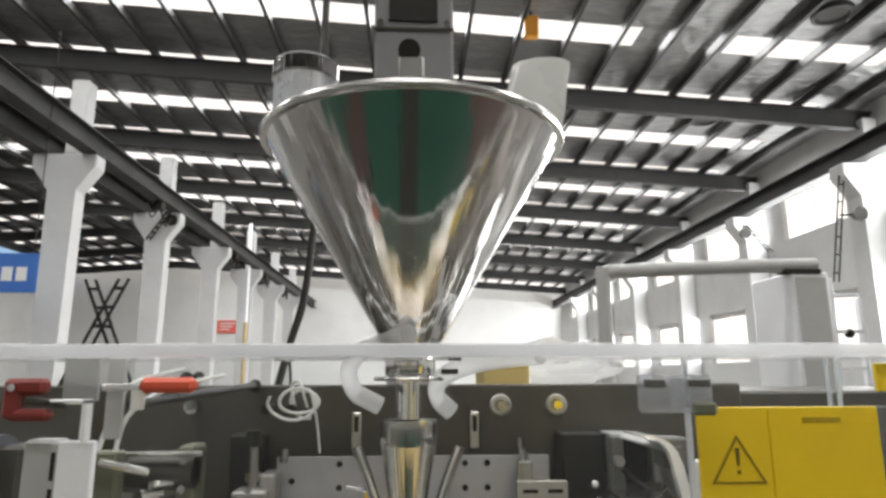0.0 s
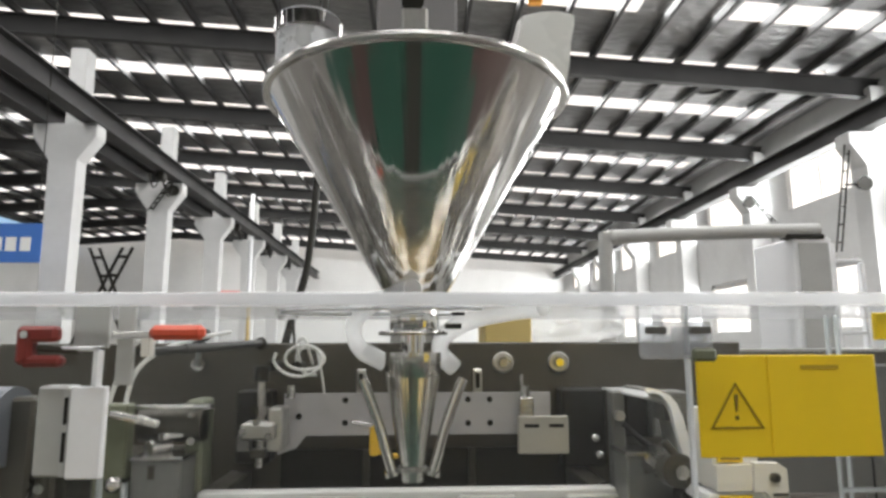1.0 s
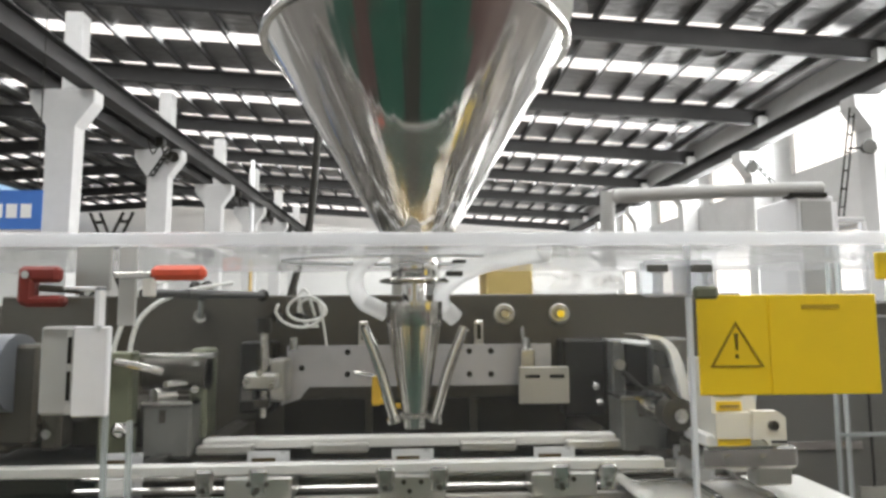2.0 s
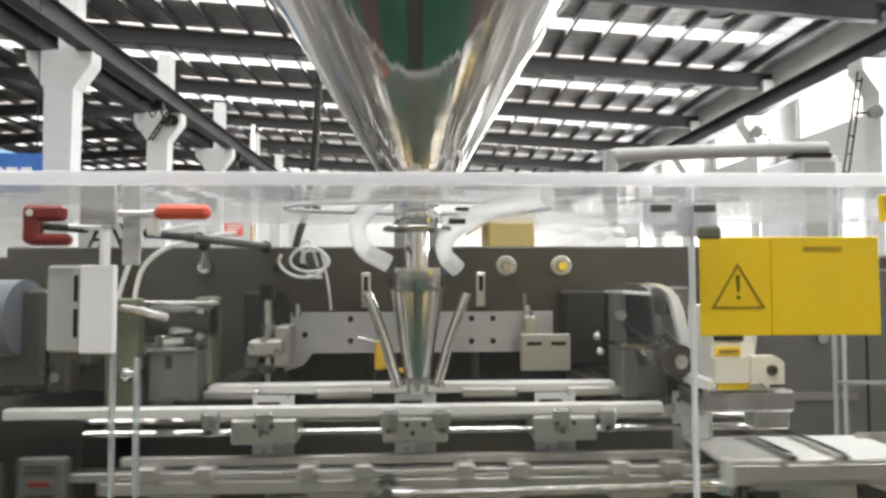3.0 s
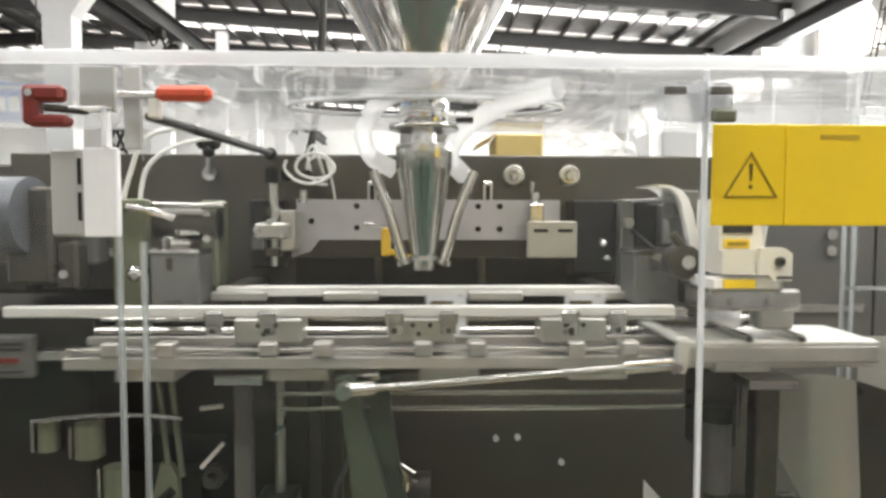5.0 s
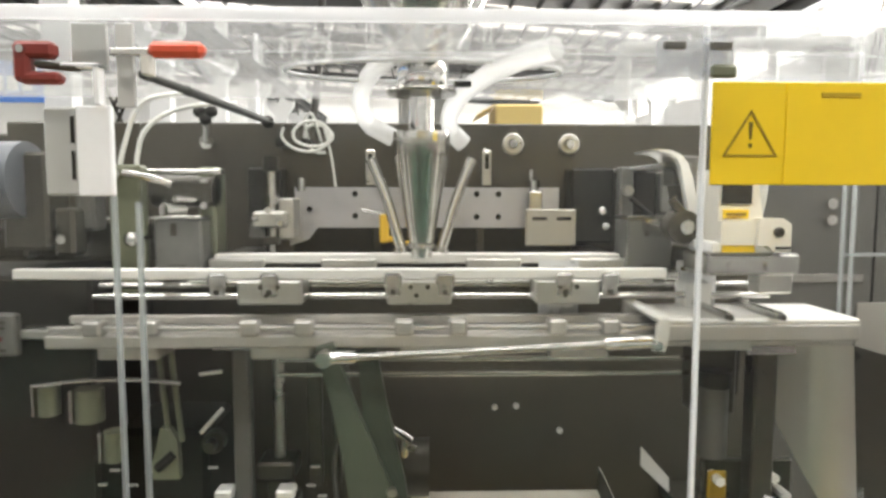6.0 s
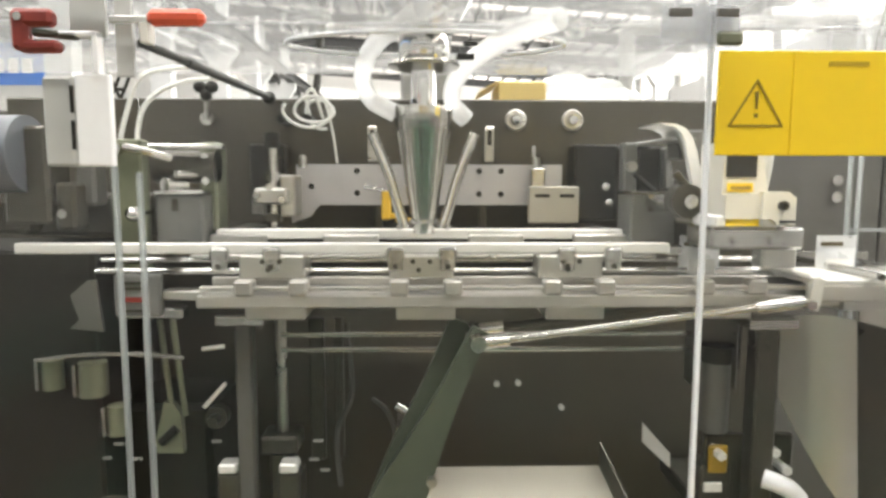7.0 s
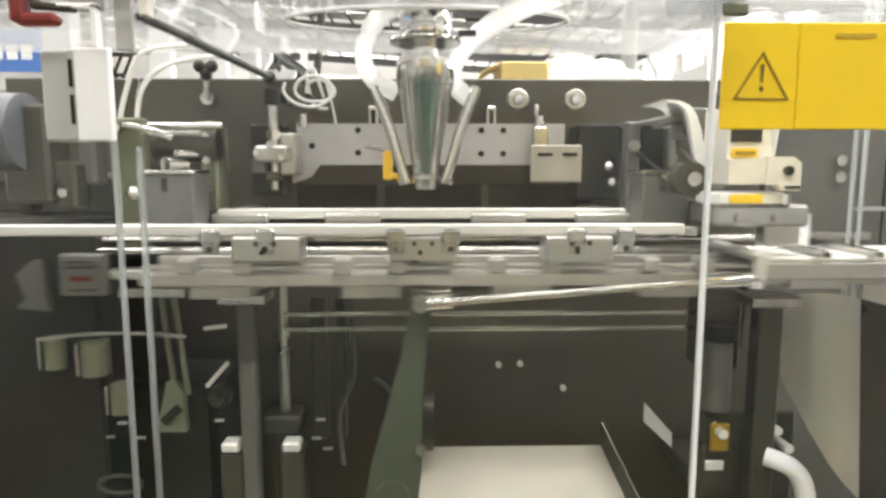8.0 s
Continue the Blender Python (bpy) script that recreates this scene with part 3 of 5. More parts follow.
for z in (1.364, 1.331):
    part("screw_head", rod(B(), (0.805, 1.288, z), (0.805, 1.30, z), 0.011, 0.009, 12), STEEL, side)
part("panel_seam", box(B(), 0.90, 0.904, 1.298, 1.30, 0.1, 1.46, 0), BLACK, side)
part("panel_rail", box(B(), 0.70, 0.88, 1.294, 1.30, 1.205, 1.222, 0.001), STEEL, side)
part("base_cabinet", box(B(), -1.3, 1.3, 1.335, 1.9, 0, 1.50, 0.005), DARK, machine)

# rear clamp bar, which stands still
rear = part("rear_bar", box(B(), -0.348, 0.314, 1.072, 1.10, 1.268, 1.284, 0.002), PALE_BAR, machine, "pale rear clamp bar")
for x in (-0.31, -0.13, 0.105, 0.275):
    part("clip", box(B(), x - 0.045, x + 0.045, 1.060, 1.074, 1.262, 1.277, 0.003), ALU, rear)
part("bar_shelf", box(B(), -0.36, 0.34, 0.985, 1.066, 1.248, 1.252, 0.001), ALU, rear)
for x in (-0.335, 0.300):
    part("end_bracket", box(B(), x - 0.02, x + 0.02, 1.10, PY, 1.25, 1.28, 0.003), IRON, rear)

# front clamp bar, which opens and closes
front = part("front_bar", box(B(), -0.585, 0.341, 0.935, 0.953, 1.260, 1.275, 0.002), PALE_BAR, machine, "long pale front clamp bar")
STATIONS = [-0.226, -0.015, 0.197]
for x in STATIONS:
    bm = box(B(), x - 0.046, x + 0.046, 0.93, 0.985, 1.224, 1.259, 0.003)
    blk = part("clamp_block", bm, ALU, front)
    bm = B()
    for dx, dz in ((-0.012, 1.250), (0.012, 1.250), (-0.004, 1.238)):
        rod(bm, (x + dx, 0.927, dz), (x + dx, 0.931, dz), 0.0036, seg=8)
    part("screw", bm, IRON, blk)
for x in (-0.299, -0.226, -0.052, 0.022, 0.192, 0.258):
    bm = box(B(), x - 0.013, x + 0.013, 0.926, 0.936, 1.248, 1.270, 0.004)
    box(bm, x - 0.011, x + 0.011, 0.928, 0.937, 1.236, 1.252, 0.002)
    cl = part("clip", bm, STEEL, front)
    part("clip_screw", rod(B(), (x, 0.9245, 1.243), (x, 0.9285, 1.243), 0.004, seg=8), IRON, cl)
for x0, x1 in ((-0.432, -0.358), (0.317, 0.390)):
    bm = box(B(), x0, x1, 1.045, 1.115, 1.262, 1.341, 0.003)
    e = part("end_block", bm, BLOCK, front, "grey ground steel end block")
    part("block_recess", box(B(), x0 + 0.026, x0 + 0.036, 1.0435, 1.046, 1.315, 1.335, 0), IRON, e)
    part("cap_plate", box(B(), x0 - 0.002, x1 + 0.002, 1.043, 1.117, 1.341, 1.347, 0.001), STEEL, e)
    part("link_arm", box(B(), (x0 + x1) / 2 - 0.012, (x0 + x1) / 2 + 0.012, 0.952, 1.046, 1.256, 1.270, 0.002), STEEL, e)

for z, y in ((1.243, 1.0), (1.228, 0.99)):
    part("guide_rod", rod(B(), (-0.55, y, z), (0.52, y, z), 0.0055, seg=10), STEEL, machine)

# cross plate with its holders, which goes up and down
cross = part("cross_plate", prism(B(), [(-0.245, 1.392), (0.240, 1.392), (0.240, 1.318), (-0.205, 1.318), (-0.222, 1.296), (-0.255, 1.285), (-0.255, 1.330), (-0.245, 1.340)], 1.212, 1.224), PLATE, machine, "aluminium cross plate with screw holes")
for x, z in ((-0.135, 1.380), (0.088, 1.380), (0.128, 1.380), (-0.135, 1.340), (0.088, 1.338), (0.128, 1.338), (-0.218, 1.352)):
    part("screw", rod(B(), (x, 1.2095, z), (x, 1.2125, z), 0.0055, seg=10), BLACK, cross)
part("stud", rod(B(), (-0.232, 1.205, 1.385), (-0.232, 1.205, 1.408), 0.008, seg=10), STEEL, cross)
part("slide_rail", box(B(), -0.10, 0.10, 1.224, PY, 1.33, 1.38, 0), IRON, cross)
grip = part("grip_plate", box(B(), 0.174, 0.265, 1.178, 1.186, 1.287, 1.353, 0.002), GRIP_GREY, cross, "grey-beige grip plate with two slots")
for x in (0.199, 0.243):
    part("slot", box(B(), x - 0.013, x + 0.013, 1.1765, 1.179, 1.333, 1.339, 0), BLACK, grip)
part("grip_arm", box(B(), 0.180, 0.205, 1.186, 1.212, 1.34, 1.385, 0.002), STEEL, cross)
bm = rod(B(), (0.192, 1.200, 1.385), (0.192, 1.200, 1.405), 0.009, seg=10)
rod(bm, (0.185, 1.200, 1.405), (0.185, 1.200, 1.425), 0.005, seg=8)
part("spring_pin", bm, STEEL, cross)
sensor = part("sensor_stem", rod(B(), (-0.272, 1.15, 1.275), (-0.272, 1.15, 1.44), 0.008, seg=12), STEEL, cross)
part("stem_head", rod(B(), (-0.273, 1.15, 1.418), (-0.273, 1.15, 1.444), 0.0135, seg=14), BLACK, sensor)
part("stem_clamp", box(B(), -0.300, -0.244, 1.125, 1.175, 1.322, 1.350, 0.004), ALU, sensor)
for dx, dz in ((-0.022, 1.338), (0.020, 1.330), (0.0, 1.352)):
    part("stem_screw", rod(B(), (-0.272 + dx, 1.117, dz), (-0.272 + dx, 1.126, dz), 0.006, seg=8), STEEL, sensor)
part("stem_plate", box(B(), -0.306, -0.284, 1.128, 1.150, 1.304, 1.330, 0.002), MIDGREY, sensor)
part("stem_nut", rod(B(), (-0.272, 1.15, 1.362), (-0.272, 1.15, 1.376), 0.013, seg=6), STEEL, sensor)
part("stem_bridge", box(B(), -0.262, -0.236, 1.15, 1.215, 1.300, 1.372, 0.003), ALU, sensor)
part("fork", box(B(), -0.285, -0.260, 1.135, 1.165, 1.292, 1.306, 0.002), IRON, sensor)

# filling funnel with two side pipes, which dips into the open pouch
HX, HY = -0.012, 0.985
funnel = part("funnel", lathe(B(), (HX, HY), [(0.0385, 1.470), (0.0418, 1.470), (0.0418, 1.436), (0.0405, 1.434), (0.020, 1.315), (0.0165, 1.300), (0.0155, 1.285), (0.013, 1.285), (0.017, 1.315), (0.0375, 1.434), (0.0385, 1.470)], 64), FUNNEL, machine, "polished steel filling funnel")
part("spout_ring", lathe(B(), (HX, HY), [(0.0155, 1.306), (0.022, 1.306), (0.022, 1.300), (0.0155, 1.300)], 28), STEEL, funnel)
for sgn in (-1, 1):
    bm = hose(B(), [(HX + sgn * 0.075, HY, 1.432), (HX + sgn * 0.060, HY, 1.395), (HX + sgn * 0.047, HY, 1.358), (HX + sgn * 0.038, HY, 1.325), (HX + sgn * 0.029, HY, 1.296)], 0.0082, 12, 5)
    pipe = part("side_pipe", bm, CHROME, funnel)
    part("pipe_flange", rod(B(), (HX + sgn * 0.0285, HY, 1.293), (HX + sgn * 0.0305, HY, 1.300), 0.0115, seg=14), STEEL, pipe)
valve = part("air_valve", box(B(), -0.086, -0.070, 1.142, 1.158, 1.295, 1.345, 0.003), YELLOW_PLASTIC, funnel, "yellow plastic air valve")
bm = box(B(), -0.072, -0.058, 1.142, 1.156, 1.297, 1.307, 0.002)
box(bm, -0.062, -0.030, 1.146, 1.154, 1.290, 1.298, 0.002)
part("valve_foot", bm, YELLOW_PLASTIC, valve)
part("valve_lever", rod(B(), (-0.115, 1.14, 1.352), (-0.080, 1.14, 1.346), 0.003, seg=8), STEEL, valve)
for x in (-0.10, 0.10):
    part("hanger_strap", box(B(), x - 0.007, x + 0.007, PY - 0.012, PY - 0.006, 1.24, 1.318, 0.001), IRON, back)

# sliding carriage, drawn in its rest place
carriage = part("carriage", box(B(), -0.540, 0.580, 0.900, 1.030, 1.189, 1.207, 0.002), DULL_ALU, machine, "aluminium sliding carriage")
part("carriage_rail", box(B(), -0.535, 0.33, 0.900, 0.912, 1.213, 1.219, 0.001), DULL_ALU, carriage)
part("upper_rail", box(B(), -0.535, 0.33, 0.955, 0.968, 1.212, 1.224, 0.001), DULL_ALU, carriage)
for k in range(5):
    for dx in (-0.037, 0.037):
        x = -0.437 + 0.2115 * k + dx
        if x < 0.28:
            part("rail_clamp", box(B(), x - 0.013, x + 0.013, 0.893, 0.918, 1.207, 1.228, 0.003), DULL_ALU, carriage)
for k in range(4):
    x = -0.226 + 0.2115 * (k - 1)
    part("under_tab", box(B(), x - 0.042, x + 0.042, 0.92, 1.0, 1.168, 1.189, 0.002), DULL_ALU, carriage)
part("tray_plate", box(B(), 0.300, 0.578, 0.885, 1.012, 1.2225, 1.230, 0.002), PALE_BAR, carriage, "pale tray plate")
tray = part("tray_front", box(B(), 0.300, 0.578, 0.884, 0.899, 1.199, 1.2225, 0.002), DULL_ALU, carriage)
part("tray_tab", box(B(), 0.352, 0.43, 0.892, 0.93, 1.185, 1.199, 0.001), ALU, tray)
for x in (0.388, 0.460):
    guide = part("tray_guide", box(B(), x - 0.005, x + 0.005, 0.872, 1.11, 1.231, 1.241, 0.002), STEEL, carriage)
    part("guide_end", rod(B(), (x, 0.868, 1.235), (x, 0.873, 1.235), 0.0045, seg=12), IRON, guide)
bm = box(B(), 0.284, 0.303, 0.862, 0.985, 1.231, 1.240, 0.003)
box(bm, 0.282, 0.301, 0.985, 1.01, 1.212, 1.240, 0.003)
yoke = part("yoke", bm, PALE_BAR, carriage, "pale angled yoke arm")
part("yoke_plate", prism(B(), [(0.288, 1.235), (0.303, 1.235), (0.300, 1.205), (0.296, 1.192), (0.282, 1.192), (0.284, 1.205)], 0.858, 0.868), PALE_BAR, yoke)
part("yoke_pin", rod(B(), (0.285, 0.852, 1.200), (0.285, 0.876, 1.200), 0.0070, seg=14), CHROME, yoke)
bm = prism(B(), [(-0.739, 1.198), (-0.714, 1.219), (-0.702, 1.219), (-0.694, 1.144), (-0.742, 1.149), (-0.728, 1.162)], 0.955, 0.962)
part("fan_bracket", bm, MIDGREY, carriage, "grey fan-shaped bracket")

# swinging lever and its push rods
PIVOT, REACH = (-0.060, 0.888, 0.891), 0.284
bm = prism(B(), [(-0.012, 0.297), (0.012, 0.297), (0.016, 0.20), (0.025, 0.12), (0.036, 0.04), (0.040, -0.20), (-0.040, -0.20), (-0.036, 0.04), (-0.025, 0.12), (-0.016, 0.20)], 0.0, 0.016)
lever = part("lever", bm, GREEN, machine, "grey-green painted swinging lever")
lever.location = PIVOT
rocker = part("rocker_arm", prism(B(), [(-0.014, 0.285), (0.014, 0.285), (0.018, 0.18), (0.030, 0.06), (0.034, -0.20), (-0.034, -0.20), (-0.030, 0.06), (-0.018, 0.18)], 0.074, 0.086), GREEN, machine, "grey-green rocker arm behind the lever")
rocker.location = PIVOT
part("lever_hub", rod(B(), (0, -0.008, 0), (0, 0.03, 0), 0.024, seg=20), GREEN, lever)
for dx, dz in ((-0.024, -0.035), (0.014, -0.038), (0.030, 0.075)):
    part("lever_bolt", rod(B(), (dx, -0.010, dz), (dx, 0.001, dz), 0.0075, 0.0065, 6), ALU, lever)
part("lever_eye", rod(B(), (0, -0.032, REACH), (0, 0.07, REACH), 0.011, seg=14), STEEL, lever)
ROD = 0.4386


def push_rod(y):
    bm = rod(B(), (0.03, 0, 0), (ROD - 0.06, 0, 0), 0.0052, seg=12)
    r = part("push_rod", bm, STEEL if y < 0.9 else IRON, machine)
    part("rod_end", rod(B(), (ROD - 0.065, 0, 0), (ROD, 0, 0), 0.0095, seg=12), CHROME, r)
    part("rod_eye", rod(B(), (-0.008, 0, 0), (0.042, 0, 0), 0.0095, seg=12), CHROME, r)
    return r, y


push_rods = [push_rod(0.866), push_rod(0.940)]

# stand: posts and rods under the carriage
for x, y, w, zt, mat in ((-0.286, 1.0, 0.026, 1.148, MIDGREY), (0.494, 0.955, 0.034, 1.150, IRON)):
    post = part("post", box(B(), x - w / 2, x + w / 2, y - w / 2, y + w / 2, 0.0, zt, 0.003), mat, machine)
    part("post_cap", box(B(), x - 0.036, x + 0.036, y - 0.03, y + 0.03, zt, zt + 0.016, 0.002), STEEL, post)
slim = part("slim_post", rod(B(), (-0.243, 1.05, 0.95), (-0.243, 1.05, 1.165), 0.009, seg=12), ALU, machine)
part("slim_cap", box(B(), -0.262, -0.185, 1.03, 1.07, 1.165, 1.178, 0.002), STEEL, slim)
part("slim_foot", box(B(), -0.275, -0.215, 1.02, 1.08, 0.925, 0.955, 0.004), IRON, slim)
part("slim_stand", box(B(), -0.262, -0.224, 1.03, 1.07, 0.0, 0.925, 0.004), IRON, slim)
for x0, x1 in ((-0.200, -0.176), (-0.160, -0.145)):
    part("hanging_link", box(B(), x0, x1, 1.06, 1.07, 0.90, 1.14, 0.002), IRON, machine)
for x in (-0.314, -0.221):
    cyl = part("cylinder", box(B(), x - 0.018, x + 0.018, 0.982, 1.03, 0.3, 0.914, 0.004), IRON, machine)
    part("clevis", box(B(), x - 0.014, x + 0.014, 0.978, 1.008, 0.9145, 0.930, 0.003), PALE_BAR, cyl, "pale clevis")
    part("clevis_pin", rod(B(), (x - 0.017, 0.99, 0.922), (x + 0.017, 0.99, 0.922), 0.003, seg=10), STEEL, cyl)
for z in (1.124, 1.100):
    part("cross_rod", rod(B(), (-0.235, 1.015, z), (0.455, 1.015, z), 0.004, seg=10), STEEL, machine)
part("rod_bracket", box(B(), 0.41, 0.475, 0.99, 1.04, 1.04, 1.165, 0.003), IRON, machine)
filt = part("air_filter", rod(B(), (0.435, 0.98, 0.98), (0.435, 0.98, 1.09), 0.022, seg=18), MIDGREY, machine, "grey air filter bowl")
part("filter_cap", rod(B(), (0.435, 0.98, 1.09), (0.435, 0.98, 1.115), 0.026, seg=18), BLACK, filt)
part("filter_gauge", box(B(), 0.42, 0.45, 0.955, 0.96, 0.92, 0.965, 0.003), INK_OLIVE, filt)
part("valve_body", box(B(), 0.415, 0.465, 0.97, 1.02, 0.84, 0.925, 0.004), IRON, machine)
part("valve_label", box(B(), 0.42, 0.448, 0.965, 0.97, 0.885, 0.90, 0.001), PALE_BAR, machine)
bm = sheet(B(), [(0.385, 1.15, 0.925), (0.430, 1.13, 0.875), (0.427, 1.12, 0.852), (0.382, 1.14, 0.893)], 0.004)
part("deflector", bm, PALE_BAR, machine)
bm = sheet(B(), [(-0.03, 1.17, 0.835), (0.312, 1.17, 0.835), (0.40, 0.90, 0.62), (-0.11, 0.90, 0.62)], 0.006)
part("collecting_tray", bm, CARD, machine, "pale sloping collecting tray")
bm = sheet(B(), [(0.312, 1.17, 0.835), (0.312, 1.17, 0.88), (0.40, 0.90, 0.665), (0.40, 0.90, 0.62)], 0.004)
part("tray_side", bm, IRON, machine)
part("motor", rod(B(), (-0.06, 1.13, 0.90), (0.00, 1.13, 0.90), 0.05, seg=24), IRON, machine)

# left-hand drive: cams and links
plate_l = part("cam_plate", box(B(), -0.488, -0.440, 1.02, 1.05, 1.22, 1.425, 0.003), OLIVE, machine)
part("plate_bolt", rod(B(), (-0.472, 1.005, 1.41), (-0.472, 1.02, 1.41), 0.009, seg=8), STEEL, plate_l)
part("air_cylinder", rod(B(), (-0.45, 1.10, 1.385), (-0.35, 1.10, 1.385), 0.026, seg=20), IRON, machine)
part("cylinder_bar", box(B(), -0.452, -0.33, 1.06, 1.08, 1.412, 1.420, 0.002), STEEL, machine)
part("cylinder_head", box(B(), -0.378, -0.350, 1.09, 1.15, 1.28, 1.425, 0.004), OLIVE, machine)
for x, z in ((-0.364, 1.400), (-0.364, 1.362), (-0.364, 1.318)):
    part("bolt", rod(B(), (x, 1.078, z), (x, 1.091, z), 0.007, 0.006, 6), STEEL, machine)
for x, z, r in ((-0.418, 1.355, 0.012), (-0.432, 1.335, 0.008), (-0.400, 1.372, 0.006)):
    part("pneumatic_fitting", rod(B(), (x, 1.05, z), (x + 0.02, 1.08, z), r, seg=12), STEEL, machine)
part("fitting_block", box(B(), -0.440, -0.405, 1.055, 1.085, 1.300, 1.335, 0.003), IRON, machine)
for x0, x1, y, z0, z1, m_ in ((-0.545, -0.515, 0.97, 1.29, 1.36, IRON), (-0.528, -0.500, 1.0, 1.325, 1.40, MIDGREY), (-0.585, -0.54, 1.03, 1.30, 1.34, BLACK), (-0.64, -0.59, 0.98, 1.285, 1.33, IRON)):
    part("bearing_block", box(B(), x0, x1, y, y + 0.04, z0, z1, 0.005), m_, machine)
for x in (-0.53, -0.60):
    part("cap_screw", rod(B(), (x, 0.962, 1.315), (x, 0.975, 1.315), 0.007, seg=10), STEEL, machine)
for x0, x1, z0, z1, y in ((-0.335, -0.272, 1.30, 1.43, 1.23), (0.265, 0.345, 1.29, 1.43, 1.22), (0.375, 0.455, 1.345, 1.425, 1.20)):
    part("heater_block", box(B(), x0, x1, y, PY, z0, z1, 0.004), BLACK, machine, "black heater block")
part("heater_side", box(B(), 0.415, 0.460, 1.17, 1.20, 1.348, 1.422, 0.003), BLOCK, machine)
part("heater_cable", hose(B(), [(0.355, 1.15, 1.375), (0.385, 1.13, 1.345), (0.42, 1.13, 1.330), (0.45, 1.14, 1.345)], 0.005, 8), BLACK, machine)
part("roller_bracket", prism(B(), [(0.398, 1.348), (0.455, 1.350), (0.452, 1.322), (0.432, 1.300), (0.410, 1.318)], 1.02, 1.06), BLOCK, machine)
column = part("guide_column", box(B(), 0.338, 0.362, 1.16, 1.19, 1.26, 1.43, 0.003), BLOCK, machine)
part("column_knob", rod(B(), (0.350, 1.148, 1.388), (0.350, 1.161, 1.388), 0.009, seg=14), ALU, column)
for x, z in ((0.302, 1.352), (0.308, 1.325)):
    part("spring_knob", ball(B(), (x, 1.14, z), 0.0075), CHROME, machine)
for x, z in ((-0.566, 1.314), (-0.445, 1.313)):
    bm = ball(B(), (x, 1.0, z), 0.0125)
    rod(bm, (x, 1.0, z), (x, 1.06, z), 0.006, seg=8)
    part("ball_knob", bm, CHROME, machine)
part("drive_shaft_box", box(B(), -0.66, -0.40, 1.06, 1.2, 1.275, 1.34, 0.006), IRON, machine)
part("reel_motor", rod(B(), (-0.76, 0.97, 1.40), (-0.575, 0.97, 1.40), 0.055, seg=28), REEL, machine, "dull blue-grey reel motor")
part("reel_frame", box(B(), -0.61, -0.545, 0.96, 1.02, 1.30, 1.44, 0.005), IRON, machine)
part("reel_stand", box(B(), -0.80, -0.50, 0.98, 1.2, 0.0, 1.26, 0.006), BLACK, machine)
box_l = part("terminal_box", box(B(), -0.672, -0.606, 0.945, 0.962, 1.168, 1.229, 0.003), BLOCK, carriage, "grey terminal box with a printed label")
part("label_bar", box(B(), -0.655, -0.625, 0.942, 0.945, 1.190, 1.197, 0), RED_DULL, box_l)
for z in (1.176, 1.208, 1.216):
    part("label_line", box(B(), -0.660, -0.620, 0.942, 0.945, z, z + 0.0035, 0), IRON, box_l)
part("box_arm", box(B(), -0.610, -0.535, 0.955, 0.985, 1.190, 1.204, 0.002), ALU, carriage)
for x in (-0.411, -0.392):
    part("fork_link", rod(B(), (x, 0.989, 1.17), (x + 0.015, 0.989, 1.005), 0.0045, seg=10), OLIVE, machine)
fork = part("fork_end", prism(B(), [(-0.407, 1.028), (-0.392, 1.026), (-0.382, 1.008), (-0.380, 0.948), (-0.420, 0.948), (-0.421, 0.972), (-0.412, 1.004)], 0.982, 0.996), OLIVE, machine, "olive fork end")
part("fork_slot", rod(B(), (-0.412, 0.980, 0.966), (-0.388, 0.980, 0.988), 0.007, seg=12), BLACK, fork)
part("fork_yoke", box(B(), -0.470, -0.37, 0.975, 1.0, 1.158, 1.174, 0.002), STEEL, machine)
part("arc_rod", hose(B(), [(-0.575, 0.95, 1.104), (-0.50, 0.95, 1.112), (-0.42, 0.95, 1.112), (-0.36, 0.95, 1.106)], 0.0035, 8), STEEL, machine)
for x, z0, z1, r in ((-0.562, 1.055, 1.10, 0.015), (-0.503, 1.045, 1.095, 0.020), (-0.468, 0.985, 1.03, 0.016)):
    cyl = part("small_cylinder", rod(B(), (x, 0.97, z0), (x, 0.97, z1), r, seg=18), OLIVE, machine)
    part("cylinder_clip", box(B(), x - r - 0.004, x - r + 0.001, 0.955, 0.965, z0, z1, 0.001), STEEL, cyl)
for a, b in (((-0.352, 1.0, 1.106), (-0.318, 1.0, 1.110)), ((-0.352, 1.0, 1.014), (-0.318, 1.0, 1.052))):
    part("lever_pin", rod(B(), a, b, 0.0035, seg=8), PALE_BAR, machine)
for x, z in ((-0.478, 0.962), (-0.498, 0.940), (-0.452, 0.938), (-0.425, 0.960), (-0.330, 0.965), (-0.175, 0.965), (-0.182, 0.935), (-0.165, 0.918)):
    part("bolt", rod(B(), (x - 0.007, 0.985, z), (x + 0.007, 0.985, z), 0.0026, seg=8), ALU, machine)
part("gearbox", box(B(), -0.56, -0.36, 1.05, 1.2, 0.3, 1.0, 0.01), BLACK, machine)
for a, b, r in (((-0.345, 1.03, 0.985), (-0.345, 1.05, 0.985), 0.018), ((-0.345, 1.01, 0.985), (-0.345, 1.03, 0.985), 0.009)):
    part("eye_bolt", rod(B(), a, b, r, seg=16), IRON, machine)
for pts in ([(-0.14, 1.07, 1.13), (-0.13, 1.05, 1.02), (-0.155, 1.05, 0.95), (-0.15, 1.05, 0.86)], [(-0.10, 1.1, 0.99), (-0.075, 1.06, 0.985), (-0.06, 1.05, 0.95), (-0.07, 1.05, 0.90)]):
    part("cable", hose(B(), pts, 0.004, 8), MIDGREY, machine)
